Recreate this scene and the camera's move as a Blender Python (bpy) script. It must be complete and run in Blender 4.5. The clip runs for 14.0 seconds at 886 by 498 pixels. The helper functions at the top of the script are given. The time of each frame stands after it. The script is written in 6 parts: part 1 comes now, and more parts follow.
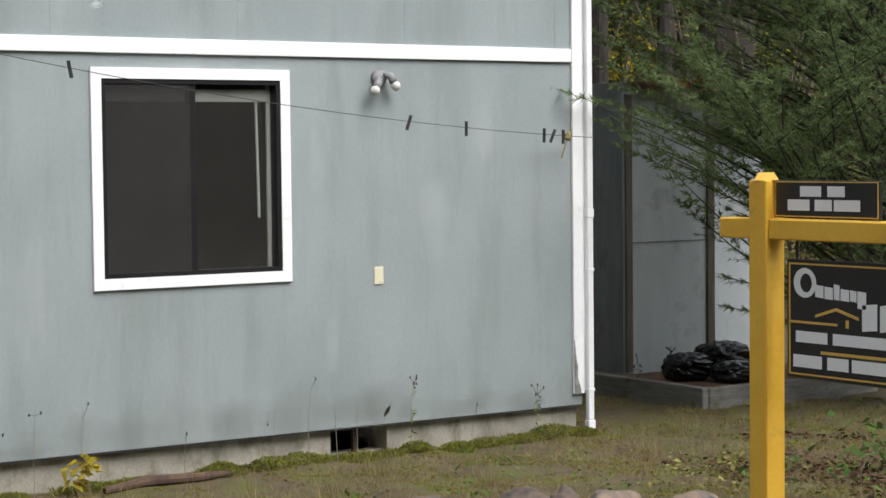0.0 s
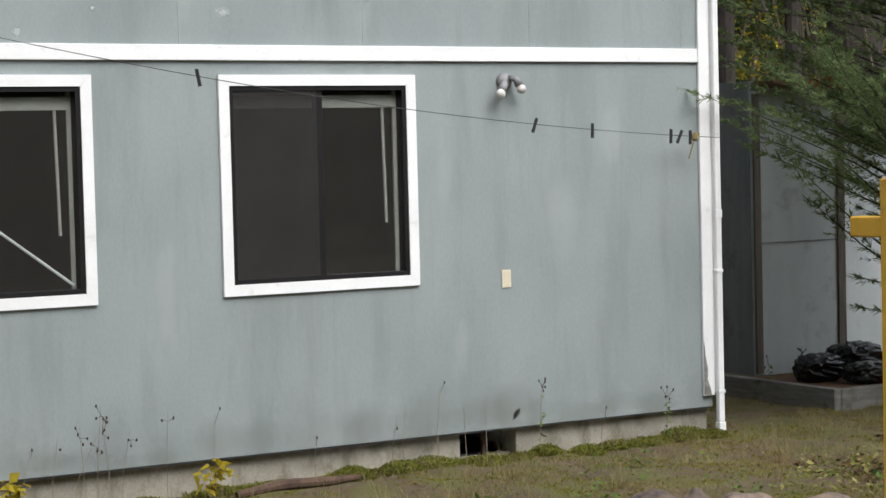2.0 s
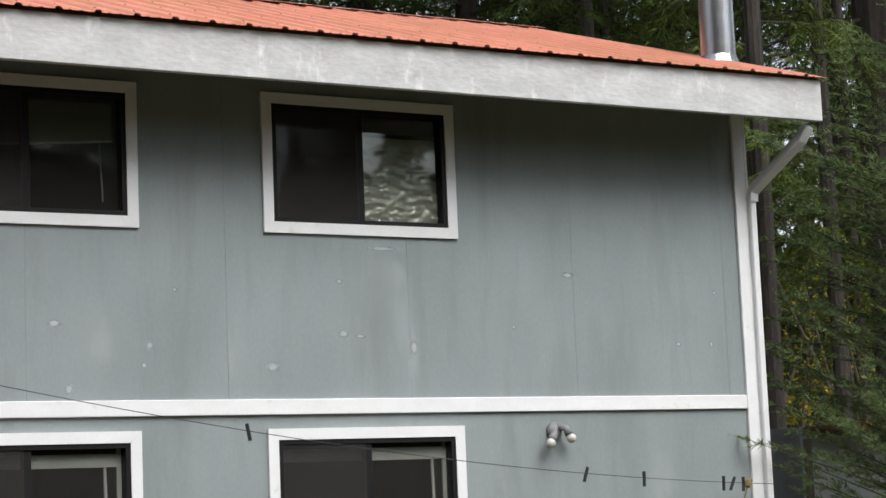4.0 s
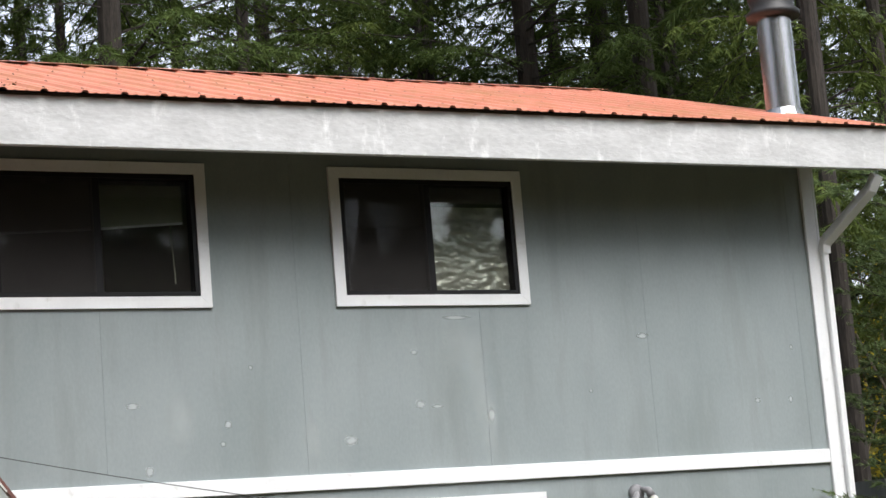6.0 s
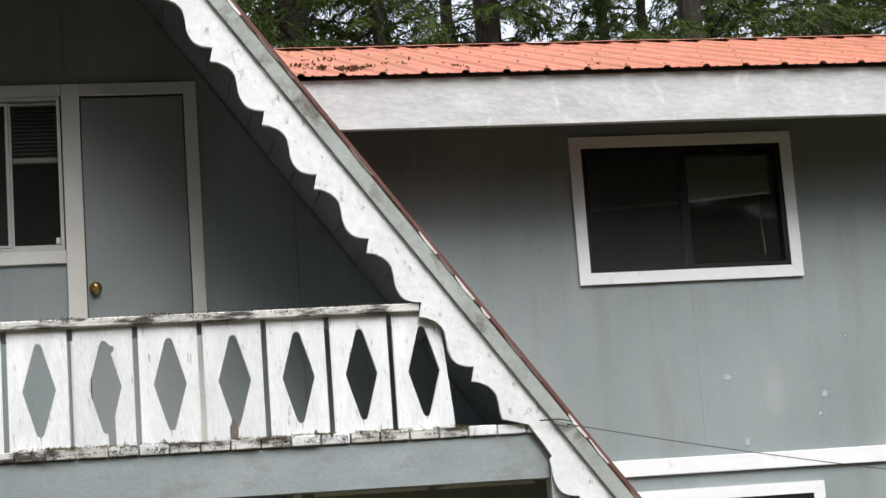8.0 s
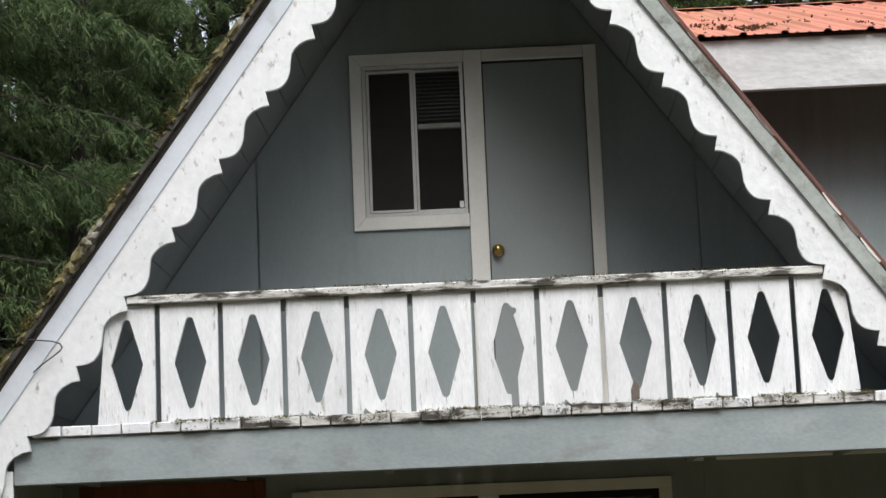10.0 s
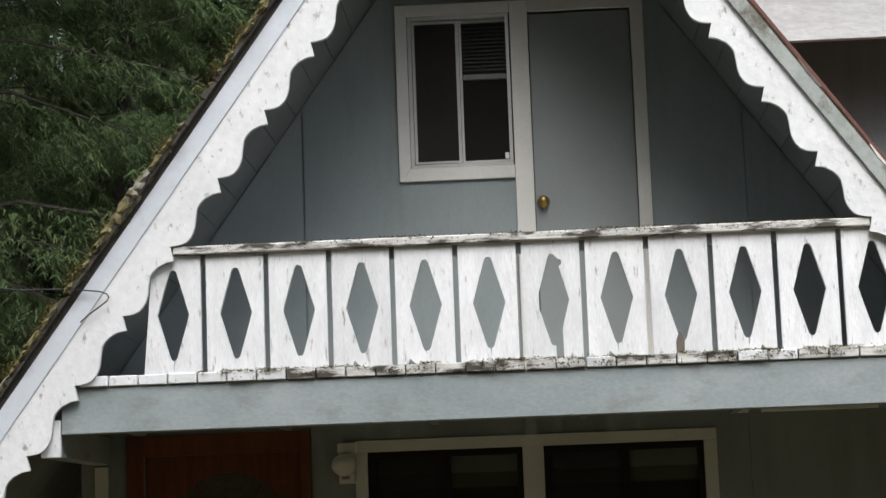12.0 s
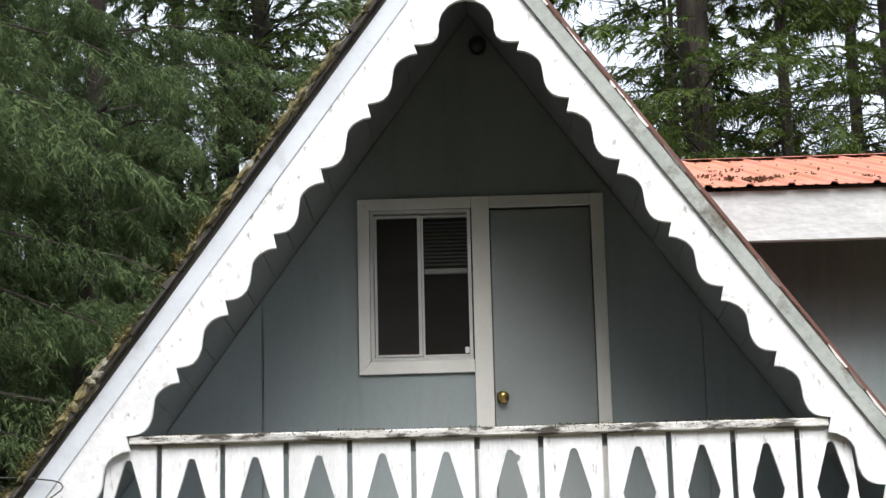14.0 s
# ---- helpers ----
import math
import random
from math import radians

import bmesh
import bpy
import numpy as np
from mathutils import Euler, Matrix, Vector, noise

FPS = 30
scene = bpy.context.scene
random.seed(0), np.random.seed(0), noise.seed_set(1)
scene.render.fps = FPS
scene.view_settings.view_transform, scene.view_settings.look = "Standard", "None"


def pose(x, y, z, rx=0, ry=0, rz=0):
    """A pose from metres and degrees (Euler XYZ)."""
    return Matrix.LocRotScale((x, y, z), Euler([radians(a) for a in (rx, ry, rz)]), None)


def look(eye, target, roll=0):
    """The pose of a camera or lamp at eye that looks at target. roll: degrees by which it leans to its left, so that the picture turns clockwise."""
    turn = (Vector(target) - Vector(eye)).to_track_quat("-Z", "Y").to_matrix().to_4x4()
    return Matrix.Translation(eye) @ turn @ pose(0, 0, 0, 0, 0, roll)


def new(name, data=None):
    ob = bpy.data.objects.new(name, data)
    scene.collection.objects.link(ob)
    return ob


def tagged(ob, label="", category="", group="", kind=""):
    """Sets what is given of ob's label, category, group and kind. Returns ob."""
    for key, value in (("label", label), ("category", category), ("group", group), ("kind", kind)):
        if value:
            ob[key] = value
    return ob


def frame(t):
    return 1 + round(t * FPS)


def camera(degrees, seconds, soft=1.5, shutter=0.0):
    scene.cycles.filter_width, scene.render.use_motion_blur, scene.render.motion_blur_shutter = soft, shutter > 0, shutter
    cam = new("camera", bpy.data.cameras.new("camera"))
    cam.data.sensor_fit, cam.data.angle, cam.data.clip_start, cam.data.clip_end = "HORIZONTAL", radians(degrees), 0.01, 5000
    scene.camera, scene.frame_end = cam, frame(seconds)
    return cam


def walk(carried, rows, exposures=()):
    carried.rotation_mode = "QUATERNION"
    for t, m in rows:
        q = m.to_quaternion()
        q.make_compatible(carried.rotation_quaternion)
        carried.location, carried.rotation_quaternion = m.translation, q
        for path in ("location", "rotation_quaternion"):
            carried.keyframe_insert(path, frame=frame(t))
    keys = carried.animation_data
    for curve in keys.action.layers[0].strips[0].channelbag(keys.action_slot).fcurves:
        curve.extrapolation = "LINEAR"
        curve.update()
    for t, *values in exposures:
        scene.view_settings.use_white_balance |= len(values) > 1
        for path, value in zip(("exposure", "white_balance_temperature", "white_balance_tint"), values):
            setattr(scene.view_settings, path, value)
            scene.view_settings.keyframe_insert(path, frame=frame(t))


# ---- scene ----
import itertools

# ---------- camera: stands still and pans ----------
cam = camera(25.066, 14.0, soft=1.5)
EYE = Vector((-8.392, -10.837, 1.95))
AIM = [  # seconds, yaw to the right, pitch, roll (degrees)
    (0.0, 34.113, -2.741, -0.613),
    (0.5, 35.538, -3.015, -0.866),
    (1.0, 35.331, -2.911, -1.334),
    (1.5, 33.092, -2.765, -1.639),
    (2.0, 30.456, -2.585, -1.416),
    (2.5, 30.084, -2.156, -1.398),
    (3.0, 29.851, 1.643, -1.542),
    (3.5, 29.469, 5.36, -1.807),
    (3.7, 29.408, 6.353, -1.971),
    (5.8, 27.783, 9.767, -4.61),
    (6.0, 27.405, 9.589, -4.667),
    (6.5, 23.468, 9.492, -4.678),
    (7.0, 19.414, 9.385, -4.738),
    (7.5, 14.991, 9.69, -4.508),
    (8.0, 10.331, 10.045, -4.172),
    (8.5, 5.813, 10.379, -4.154),
    (9.0, 2.252, 10.491, -3.515),
    (9.2, 1.31, 10.4, -3.3),
    (11.3, -3.103, 7.826, -1.69),
    (11.5, -3.156, 7.647, -1.742),
    (12.0, -2.725, 8.266, -2.066),
    (12.5, -1.463, 11.429, -1.993),
    (13.0, -0.976, 13.198, -1.811),
    (13.5, -0.905, 13.922, -1.749),
    (14.0, -1.391, 13.798, -1.376),
]


def aim(yaw, pitch, roll):
    a, b = radians(yaw), radians(pitch)
    way = Vector((math.sin(a) * math.cos(b), math.cos(a) * math.cos(b), math.sin(b)))
    return look(EYE, EYE + way, roll)


scene.view_settings.exposure = 1.65
walk(cam, [(t, aim(y, p, r)) for t, y, p, r in AIM], [(0.0, 1.56), (1.0, 1.58), (2.0, 1.47), (3.0, 1.27), (3.5, 1.25), (6.0, 1.52), (6.5, 1.55), (9.0, 1.40), (12.0, 1.40), (13.5, 1.74), (14.0, 1.78)])

# ---------- world and sun: a bright overcast autumn day ----------
SUN_EL, SUN_AZ = 51.0, 176.0
world = bpy.data.worlds.new("overcast_sky")
scene.world = world
world.use_nodes = True
wn = world.node_tree
sky = wn.nodes.new("ShaderNodeTexSky")
sky.sky_type, sky.sun_disc = "NISHITA", False
sky.sun_elevation, sky.sun_rotation = radians(SUN_EL), radians(SUN_AZ)
sky.air_density, sky.dust_density, sky.ozone_density = 1.0, 2.0, 1.2
pale = wn.nodes.new("ShaderNodeHueSaturation")
pale.inputs["Saturation"].default_value = 0.36
wn.links.new(sky.outputs["Color"], pale.inputs["Color"])
wn.links.new(pale.outputs["Color"], wn.nodes["Background"].inputs["Color"])
wn.nodes["Background"].inputs["Strength"].default_value = 0.108
sun = new("sun", bpy.data.lights.new("sun", "SUN"))
sun.data.energy, sun.data.angle, sun.data.color = 1.3, radians(45), (1.0, 0.985, 0.965)
sa, se = radians(SUN_AZ), radians(SUN_EL)
sun.matrix_world = look((20 * math.sin(sa) * math.cos(se), 20 * math.cos(sa) * math.cos(se), 20 * math.sin(se)), (0, 0, 0))


# ---------- materials ----------
def rgb(c):
    return (*c, 1.0) if len(c) == 3 else c


def surf(name, low, high, scale=4.0, stretch=(1, 1, 1), rough=0.7, metal=0.0, bump=0.2, fine=60.0, stain=None, stain_scale=2.0, stain_at=(0.55, 0.7), vary=0.0, fine_mix=0.35, stain_stretch=(1, 1, 1), spec=0.5, island=False):
    """Two tones mixed by broad and fine noise, a third tone in stains, relief from the fine noise."""
    m = bpy.data.materials.new(name)
    m.use_nodes = True
    t = m.node_tree
    b = t.nodes["Principled BSDF"]
    N, L = t.nodes.new, t.links.new
    co = N("ShaderNodeTexCoord")
    mp = N("ShaderNodeMapping")
    mp.inputs["Scale"].default_value = stretch
    L(co.outputs["Object"], mp.inputs["Vector"])
    broad, small = N("ShaderNodeTexNoise"), N("ShaderNodeTexNoise")
    broad.inputs["Scale"].default_value, broad.inputs["Detail"].default_value = scale, 6
    small.inputs["Scale"].default_value, small.inputs["Detail"].default_value = fine, 4
    L(mp.outputs["Vector"], broad.inputs["Vector"])
    L(mp.outputs["Vector"], small.inputs["Vector"])
    mixf = N("ShaderNodeMix")
    mixf.inputs[0].default_value = fine_mix
    L(broad.outputs["Fac"], mixf.inputs[2])
    L(small.outputs["Fac"], mixf.inputs[3])
    ramp = N("ShaderNodeValToRGB")
    ramp.color_ramp.elements[0].position, ramp.color_ramp.elements[1].position = 0.33, 0.67
    ramp.color_ramp.elements[0].color, ramp.color_ramp.elements[1].color = rgb(low), rgb(high)
    L(mixf.outputs[0], ramp.inputs["Fac"])
    out = ramp.outputs["Color"]
    if stain:
        sm = N("ShaderNodeMapping")
        sm.inputs["Scale"].default_value = stain_stretch
        L(co.outputs["Object"], sm.inputs["Vector"])
        sn, sr, mx = N("ShaderNodeTexNoise"), N("ShaderNodeValToRGB"), N("ShaderNodeMix")
        sn.inputs["Scale"].default_value, sn.inputs["Detail"].default_value = stain_scale, 8
        sn.inputs["Roughness"].default_value = 0.65
        sr.color_ramp.elements[0].position, sr.color_ramp.elements[1].position = stain_at
        L(sm.outputs["Vector"], sn.inputs["Vector"])
        L(sn.outputs["Fac"], sr.inputs["Fac"])
        mx.data_type = "RGBA"
        L(sr.outputs["Color"], mx.inputs[0])
        L(out, mx.inputs[6])
        mx.inputs[7].default_value = rgb(stain)
        out = mx.outputs[2]
    if vary:
        hv, ri = N("ShaderNodeHueSaturation"), N("ShaderNodeMapRange")
        src = N("ShaderNodeNewGeometry") if island else N("ShaderNodeObjectInfo")
        ri.inputs[3].default_value, ri.inputs[4].default_value = 1 - vary, 1 + vary
        L(src.outputs["Random Per Island" if island else "Random"], ri.inputs[0])
        L(ri.outputs[0], hv.inputs["Value"])
        L(out, hv.inputs["Color"])
        out = hv.outputs["Color"]
    L(out, b.inputs["Base Color"])
    b.inputs["Roughness"].default_value, b.inputs["Metallic"].default_value = rough, metal
    b.inputs["Specular IOR Level"].default_value = spec
    if bump:
        bp = N("ShaderNodeBump")
        bp.inputs["Strength"].default_value, bp.inputs["Distance"].default_value = bump, 0.01
        L(mixf.outputs[0], bp.inputs["Height"])
        L(bp.outputs["Normal"], b.inputs["Normal"])
    return m


def leafy(name, low, high, rough=0.8, through_light=0.25):
    """Foliage: tone varies from leaf to leaf, some light passes through."""
    m = bpy.data.materials.new(name)
    m.use_nodes = True
    t = m.node_tree
    b = t.nodes["Principled BSDF"]
    N, L = t.nodes.new, t.links.new
    g, r, n, mx = N("ShaderNodeNewGeometry"), N("ShaderNodeValToRGB"), N("ShaderNodeTexNoise"), N("ShaderNodeMix")
    co = N("ShaderNodeTexCoord")
    n.inputs["Scale"].default_value, n.inputs["Detail"].default_value = 0.7, 3
    L(co.outputs["Object"], n.inputs["Vector"])
    mx.inputs[0].default_value = 0.5
    L(g.outputs["Random Per Island"], mx.inputs[2])
    L(n.outputs["Fac"], mx.inputs[3])
    r.color_ramp.elements[0].position, r.color_ramp.elements[1].position = 0.25, 0.75
    r.color_ramp.elements[0].color, r.color_ramp.elements[1].color = rgb(low), rgb(high)
    L(mx.outputs[0], r.inputs["Fac"])
    L(r.outputs["Color"], b.inputs["Base Color"])
    b.inputs["Roughness"].default_value = rough
    b.inputs["Specular IOR Level"].default_value = 0.12
    tr, ms = N("ShaderNodeBsdfTranslucent"), N("ShaderNodeMixShader")
    L(r.outputs["Color"], tr.inputs["Color"])
    ms.inputs[0].default_value = through_light
    L(b.outputs[0], ms.inputs[1])
    L(tr.outputs[0], ms.inputs[2])
    L(ms.outputs[0], t.nodes["Material Output"].inputs["Surface"])
    return m


def glassy(name, tint=(0.9, 0.93, 0.92)):
    m = bpy.data.materials.new(name)
    m.use_nodes = True
    t = m.node_tree
    N, L = t.nodes.new, t.links.new
    gl, tp, ms, fr = N("ShaderNodeBsdfGlossy"), N("ShaderNodeBsdfTransparent"), N("ShaderNodeMixShader"), N("ShaderNodeFresnel")
    gl.inputs["Roughness"].default_value = 0.02
    tp.inputs["Color"].default_value = rgb(tint)
    fr.inputs["IOR"].default_value = 1.45
    L(fr.outputs[0], ms.inputs[0])
    veil, dm = N("ShaderNodeBsdfDiffuse"), N("ShaderNodeMixShader")   # a thin diffuse layer added to lift the pane's black level
    veil.inputs["Color"].default_value = (0.50, 0.46, 0.43, 1)
    dm.inputs[0].default_value = 0.024
    L(tp.outputs[0], dm.inputs[1])
    L(veil.outputs[0], dm.inputs[2])
    L(dm.outputs[0], ms.inputs[1])
    L(gl.outputs[0], ms.inputs[2])
    L(ms.outputs[0], t.nodes["Material Output"].inputs["Surface"])
    return m


def film(name, color, strength, lump=2.2):
    """A ragged film of paint or dirt that thins out towards the rim of a disc of radius one."""
    m = bpy.data.materials.new(name)
    m.use_nodes = True
    t = m.node_tree
    N, L = t.nodes.new, t.links.new
    b = t.nodes["Principled BSDF"]
    b.inputs["Base Color"].default_value, b.inputs["Roughness"].default_value = rgb(color), 0.85
    co, info, far, n, tot, rmp, mul = N("ShaderNodeTexCoord"), N("ShaderNodeObjectInfo"), N("ShaderNodeTexGradient"), N("ShaderNodeTexNoise"), N("ShaderNodeMath"), N("ShaderNodeMapRange"), N("ShaderNodeMath")
    far.gradient_type = "SPHERICAL"
    n.noise_dimensions = "4D"
    n.inputs["Scale"].default_value, n.inputs["Detail"].default_value, n.inputs["Roughness"].default_value = lump, 6, 0.65
    off = N("ShaderNodeMath")
    off.operation = "MULTIPLY"
    off.inputs[1].default_value = 40.0
    L(info.outputs["Random"], off.inputs[0])
    L(off.outputs[0], n.inputs["W"])
    L(co.outputs["Object"], far.inputs["Vector"])
    L(co.outputs["Object"], n.inputs["Vector"])
    L(far.outputs["Fac"], tot.inputs[0])
    L(n.outputs["Fac"], tot.inputs[1])
    rmp.inputs[1].default_value, rmp.inputs[2].default_value = 0.62, 1.15
    L(tot.outputs[0], rmp.inputs[0])
    mul.operation = "MULTIPLY"
    mul.inputs[1].default_value = strength
    L(rmp.outputs[0], mul.inputs[0])
    tp, ms = N("ShaderNodeBsdfTransparent"), N("ShaderNodeMixShader")
    L(mul.outputs[0], ms.inputs[0])
    L(tp.outputs[0], ms.inputs[1])
    L(b.outputs[0], ms.inputs[2])
    L(ms.outputs[0], t.nodes["Material Output"].inputs["Surface"])
    return m


PRIMER = film("faded_primer", (0.52, 0.56, 0.57), 0.75)
WASH = film("thin_pale_wash", (0.78, 0.82, 0.82), 0.11)
SPLASH = film("splashed_dirt", (0.15, 0.14, 0.11), 0.085, 7.0)
SIDING = surf("blue_grey_siding", (0.222, 0.258, 0.262), (0.285, 0.320, 0.324), scale=1.3, stretch=(1.5, 1.5, 0.8), rough=0.75, bump=0.14, fine=42, fine_mix=0.3, stain=(0.195, 0.218, 0.212), stain_scale=1.7, stain_at=(0.50, 0.80), stain_stretch=(2.4, 2.4, 0.35), vary=0.025)
WHITE = surf("white_trim_paint", (0.76, 0.77, 0.78), (0.84, 0.85, 0.86), scale=5, rough=0.6, bump=0.15, fine=70, stain=(0.50, 0.50, 0.46), stain_scale=9, stain_at=(0.62, 0.85))
OLD_WHITE = surf("weathered_white_paint", (0.68, 0.69, 0.70), (0.82, 0.83, 0.84), scale=4, rough=0.7, bump=0.8, fine=24, fine_mix=0.5, stain=(0.34, 0.32, 0.29), stain_scale=15, stain_at=(0.59, 0.70), stain_stretch=(1.6, 1, 0.9))
PEELING = surf("peeling_white_board", (0.69, 0.70, 0.71), (0.85, 0.86, 0.87), scale=5, stretch=(3, 3, 0.8), rough=0.75, bump=0.5, fine=40, stain=(0.26, 0.23, 0.19), stain_scale=13, stain_at=(0.60, 0.72), stain_stretch=(3.4, 3, 0.6), vary=0.06)
ROTTEN = surf("rotting_painted_board", (0.50, 0.48, 0.44), (0.80, 0.80, 0.78), scale=7, stretch=(0.8, 2, 3), rough=0.9, bump=0.9, fine=30, stain=(0.075, 0.066, 0.055), stain_scale=4.5, stain_at=(0.46, 0.56), stain_stretch=(1, 3, 4))
GREY_BOARD = surf("grey_blue_board", (0.235, 0.275, 0.28), (0.34, 0.375, 0.38), scale=2.2, stretch=(1, 1, 1.6), rough=0.8, bump=0.3, fine=50, stain=(0.19, 0.20, 0.18), stain_scale=5, stain_at=(0.54, 0.80), stain_stretch=(0.8, 1, 1.6))
FASCIA = surf("weathered_grey_fascia", (0.45, 0.452, 0.452), (0.62, 0.622, 0.622), scale=3, stretch=(1.2, 1, 2.6), rough=0.85, bump=0.9, fine=16, fine_mix=0.35, stain=(0.78, 0.78, 0.775), stain_scale=3.6, stain_at=(0.57, 0.74), stain_stretch=(2.4, 1, 1.1))
RED_ROOF = surf("faded_red_metal", (0.60, 0.215, 0.14), (0.69, 0.29, 0.20), scale=2.5, rough=0.42, bump=0.05, fine=30, stain=(0.45, 0.22, 0.10), stain_scale=1.6, stain_at=(0.46, 0.76), vary=0.05)
CONCRETE = surf("old_concrete", (0.22, 0.20, 0.165), (0.40, 0.37, 0.315), scale=3, rough=0.9, bump=0.5, fine=60, stain=(0.15, 0.14, 0.10), stain_scale=5, stain_at=(0.48, 0.68), stain_stretch=(1.5, 1, 0.8))
BRONZE = surf("dark_bronze_aluminium", (0.006, 0.006, 0.007), (0.012, 0.011, 0.012), rough=0.55, bump=0.02, spec=0.25)
ALU = surf("pale_aluminium", (0.50, 0.50, 0.48), (0.62, 0.62, 0.60), rough=0.4, bump=0.05, metal=0.3)
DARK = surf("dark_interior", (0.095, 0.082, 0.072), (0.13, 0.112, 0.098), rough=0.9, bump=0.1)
BLIND = surf("pale_roller_blind", (0.38, 0.37, 0.34), (0.46, 0.45, 0.42), rough=0.8, bump=0.1)
SCREEN = surf("insect_screen", (0.036, 0.033, 0.032), (0.052, 0.048, 0.046), rough=0.9, bump=0.1, fine=300)
GLASS = glassy("window_glass")
BROWN_WOOD = surf("varnished_brown_wood", (0.105, 0.030, 0.012), (0.18, 0.056, 0.021), scale=6, stretch=(6, 6, 0.7), rough=0.45, bump=0.2, fine=40)
RAW_WOOD = surf("bare_weathered_wood", (0.105, 0.088, 0.075), (0.19, 0.16, 0.135), scale=6, stretch=(5, 5, 0.6), rough=0.85, bump=0.5, fine=40)
GREY_WOOD = surf("silvered_timber", (0.125, 0.122, 0.112), (0.26, 0.255, 0.238), scale=6, stretch=(0.6, 0.6, 5), rough=0.9, bump=0.6, fine=30, stain=(0.09, 0.10, 0.055), stain_scale=5)
BRASS = surf("brass", (0.45, 0.30, 0.10), (0.60, 0.42, 0.16), rough=0.3, metal=1.0, bump=0.02)
STEEL = surf("shiny_steel_pipe", (0.36, 0.36, 0.37), (0.50, 0.50, 0.50), scale=3, stretch=(1, 1, 0.2), rough=0.27, metal=1.0, bump=0.08)
BLACK_METAL = surf("black_metal", (0.015, 0.015, 0.016), (0.03, 0.03, 0.03), rough=0.5, bump=0.1)
LAMP_GREY = surf("grey_painted_metal", (0.16, 0.16, 0.17), (0.24, 0.24, 0.25), rough=0.5, bump=0.1)
BULB = surf("frosted_bulb_glass", (0.52, 0.51, 0.48), (0.60, 0.59, 0.56), rough=0.25, bump=0.0)
PALE_RAKE = surf("pale_blue_grey_board", (0.56, 0.60, 0.65), (0.66, 0.70, 0.75), scale=4, rough=0.75, bump=0.25, fine=40, stain=(0.40, 0.42, 0.44), stain_scale=5, stain_at=(0.56, 0.75))
RAKE_GREY = surf("stained_grey_green_board", (0.25, 0.275, 0.255), (0.41, 0.435, 0.41), scale=4, rough=0.8, bump=0.4, fine=40, stain=(0.13, 0.12, 0.10), stain_scale=7, stain_at=(0.54, 0.70))
IVORY = surf("ivory_plastic", (0.62, 0.57, 0.42), (0.70, 0.65, 0.50), rough=0.4, bump=0.02)
YELLOW = surf("yellow_post_paint", (0.72, 0.40, 0.03), (0.82, 0.49, 0.06), scale=6, rough=0.5, bump=0.15, fine=50, stain=(0.45, 0.27, 0.06), stain_scale=9, stain_at=(0.64, 0.8))
SIGN_BLACK = surf("black_sign_enamel", (0.012, 0.012, 0.013), (0.022, 0.022, 0.022), rough=0.45, bump=0.02)
SIGN_WHITE = surf("white_sign_print", (0.78, 0.78, 0.78), (0.84, 0.84, 0.84), rough=0.5, bump=0.0)
SIGN_GOLD = surf("gold_sign_print", (0.62, 0.38, 0.07), (0.70, 0.44, 0.10), rough=0.5, bump=0.0)
PLASTIC_BAG = surf("black_bag_plastic", (0.007, 0.007, 0.008), (0.014, 0.014, 0.015), rough=0.24, bump=0.06, fine=6)
MULCH = surf("brown_bark_litter", (0.07, 0.035, 0.018), (0.17, 0.085, 0.045), scale=12, rough=0.95, bump=1.0, fine=60)
GROUND = surf("mossy_ground", (0.030, 0.020, 0.011), (0.135, 0.095, 0.050), scale=9, rough=0.95, bump=1.0, fine=90, fine_mix=0.6, stain=(0.080, 0.080, 0.020), stain_scale=2.0, stain_at=(0.44, 0.62))
BARK = surf("dark_conifer_bark", (0.014, 0.011, 0.009), (0.046, 0.037, 0.030), scale=5, stretch=(4, 4, 0.7), rough=0.95, bump=1.0, fine=20)
TWIG = surf("dry_twig", (0.08, 0.065, 0.05), (0.17, 0.135, 0.10), rough=0.9, bump=0.3)
NEEDLE = leafy("conifer_needles", (0.042, 0.066, 0.018), (0.092, 0.130, 0.036), through_light=0.4)
NEEDLE_LIGHT = leafy("light_conifer_needles", (0.055, 0.080, 0.018), (0.115, 0.150, 0.036), through_light=0.4)
NEEDLE_DEEP = leafy("shaded_conifer_needles", (0.066, 0.100, 0.046), (0.135, 0.185, 0.080), through_light=0.45)
NEEDLE_FIR = leafy("young_fir_needles", (0.075, 0.110, 0.045), (0.230, 0.300, 0.130), through_light=0.5)
BLIND_TAN = surf("dim_tan_blind", (0.19, 0.18, 0.135), (0.24, 0.228, 0.175), rough=0.85, bump=0.1)
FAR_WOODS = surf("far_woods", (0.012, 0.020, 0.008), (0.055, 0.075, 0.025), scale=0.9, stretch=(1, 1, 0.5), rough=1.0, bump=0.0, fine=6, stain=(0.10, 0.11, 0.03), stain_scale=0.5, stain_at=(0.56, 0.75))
LITTER = leafy("needle_litter", (0.11, 0.068, 0.036), (0.23, 0.155, 0.085), through_light=0.1)
LITTER_DARK = leafy("dark_leaf_litter", (0.040, 0.022, 0.013), (0.13, 0.072, 0.040), through_light=0.1)
ROT = leafy("black_rot", (0.018, 0.016, 0.013), (0.10, 0.085, 0.055), through_light=0.05)
STRAW = surf("dry_pale_stem", (0.17, 0.145, 0.11), (0.27, 0.235, 0.18), rough=0.9, bump=0.1)
SEED = surf("dark_seed_head", (0.025, 0.018, 0.014), (0.06, 0.045, 0.035), rough=0.9, bump=0.1)
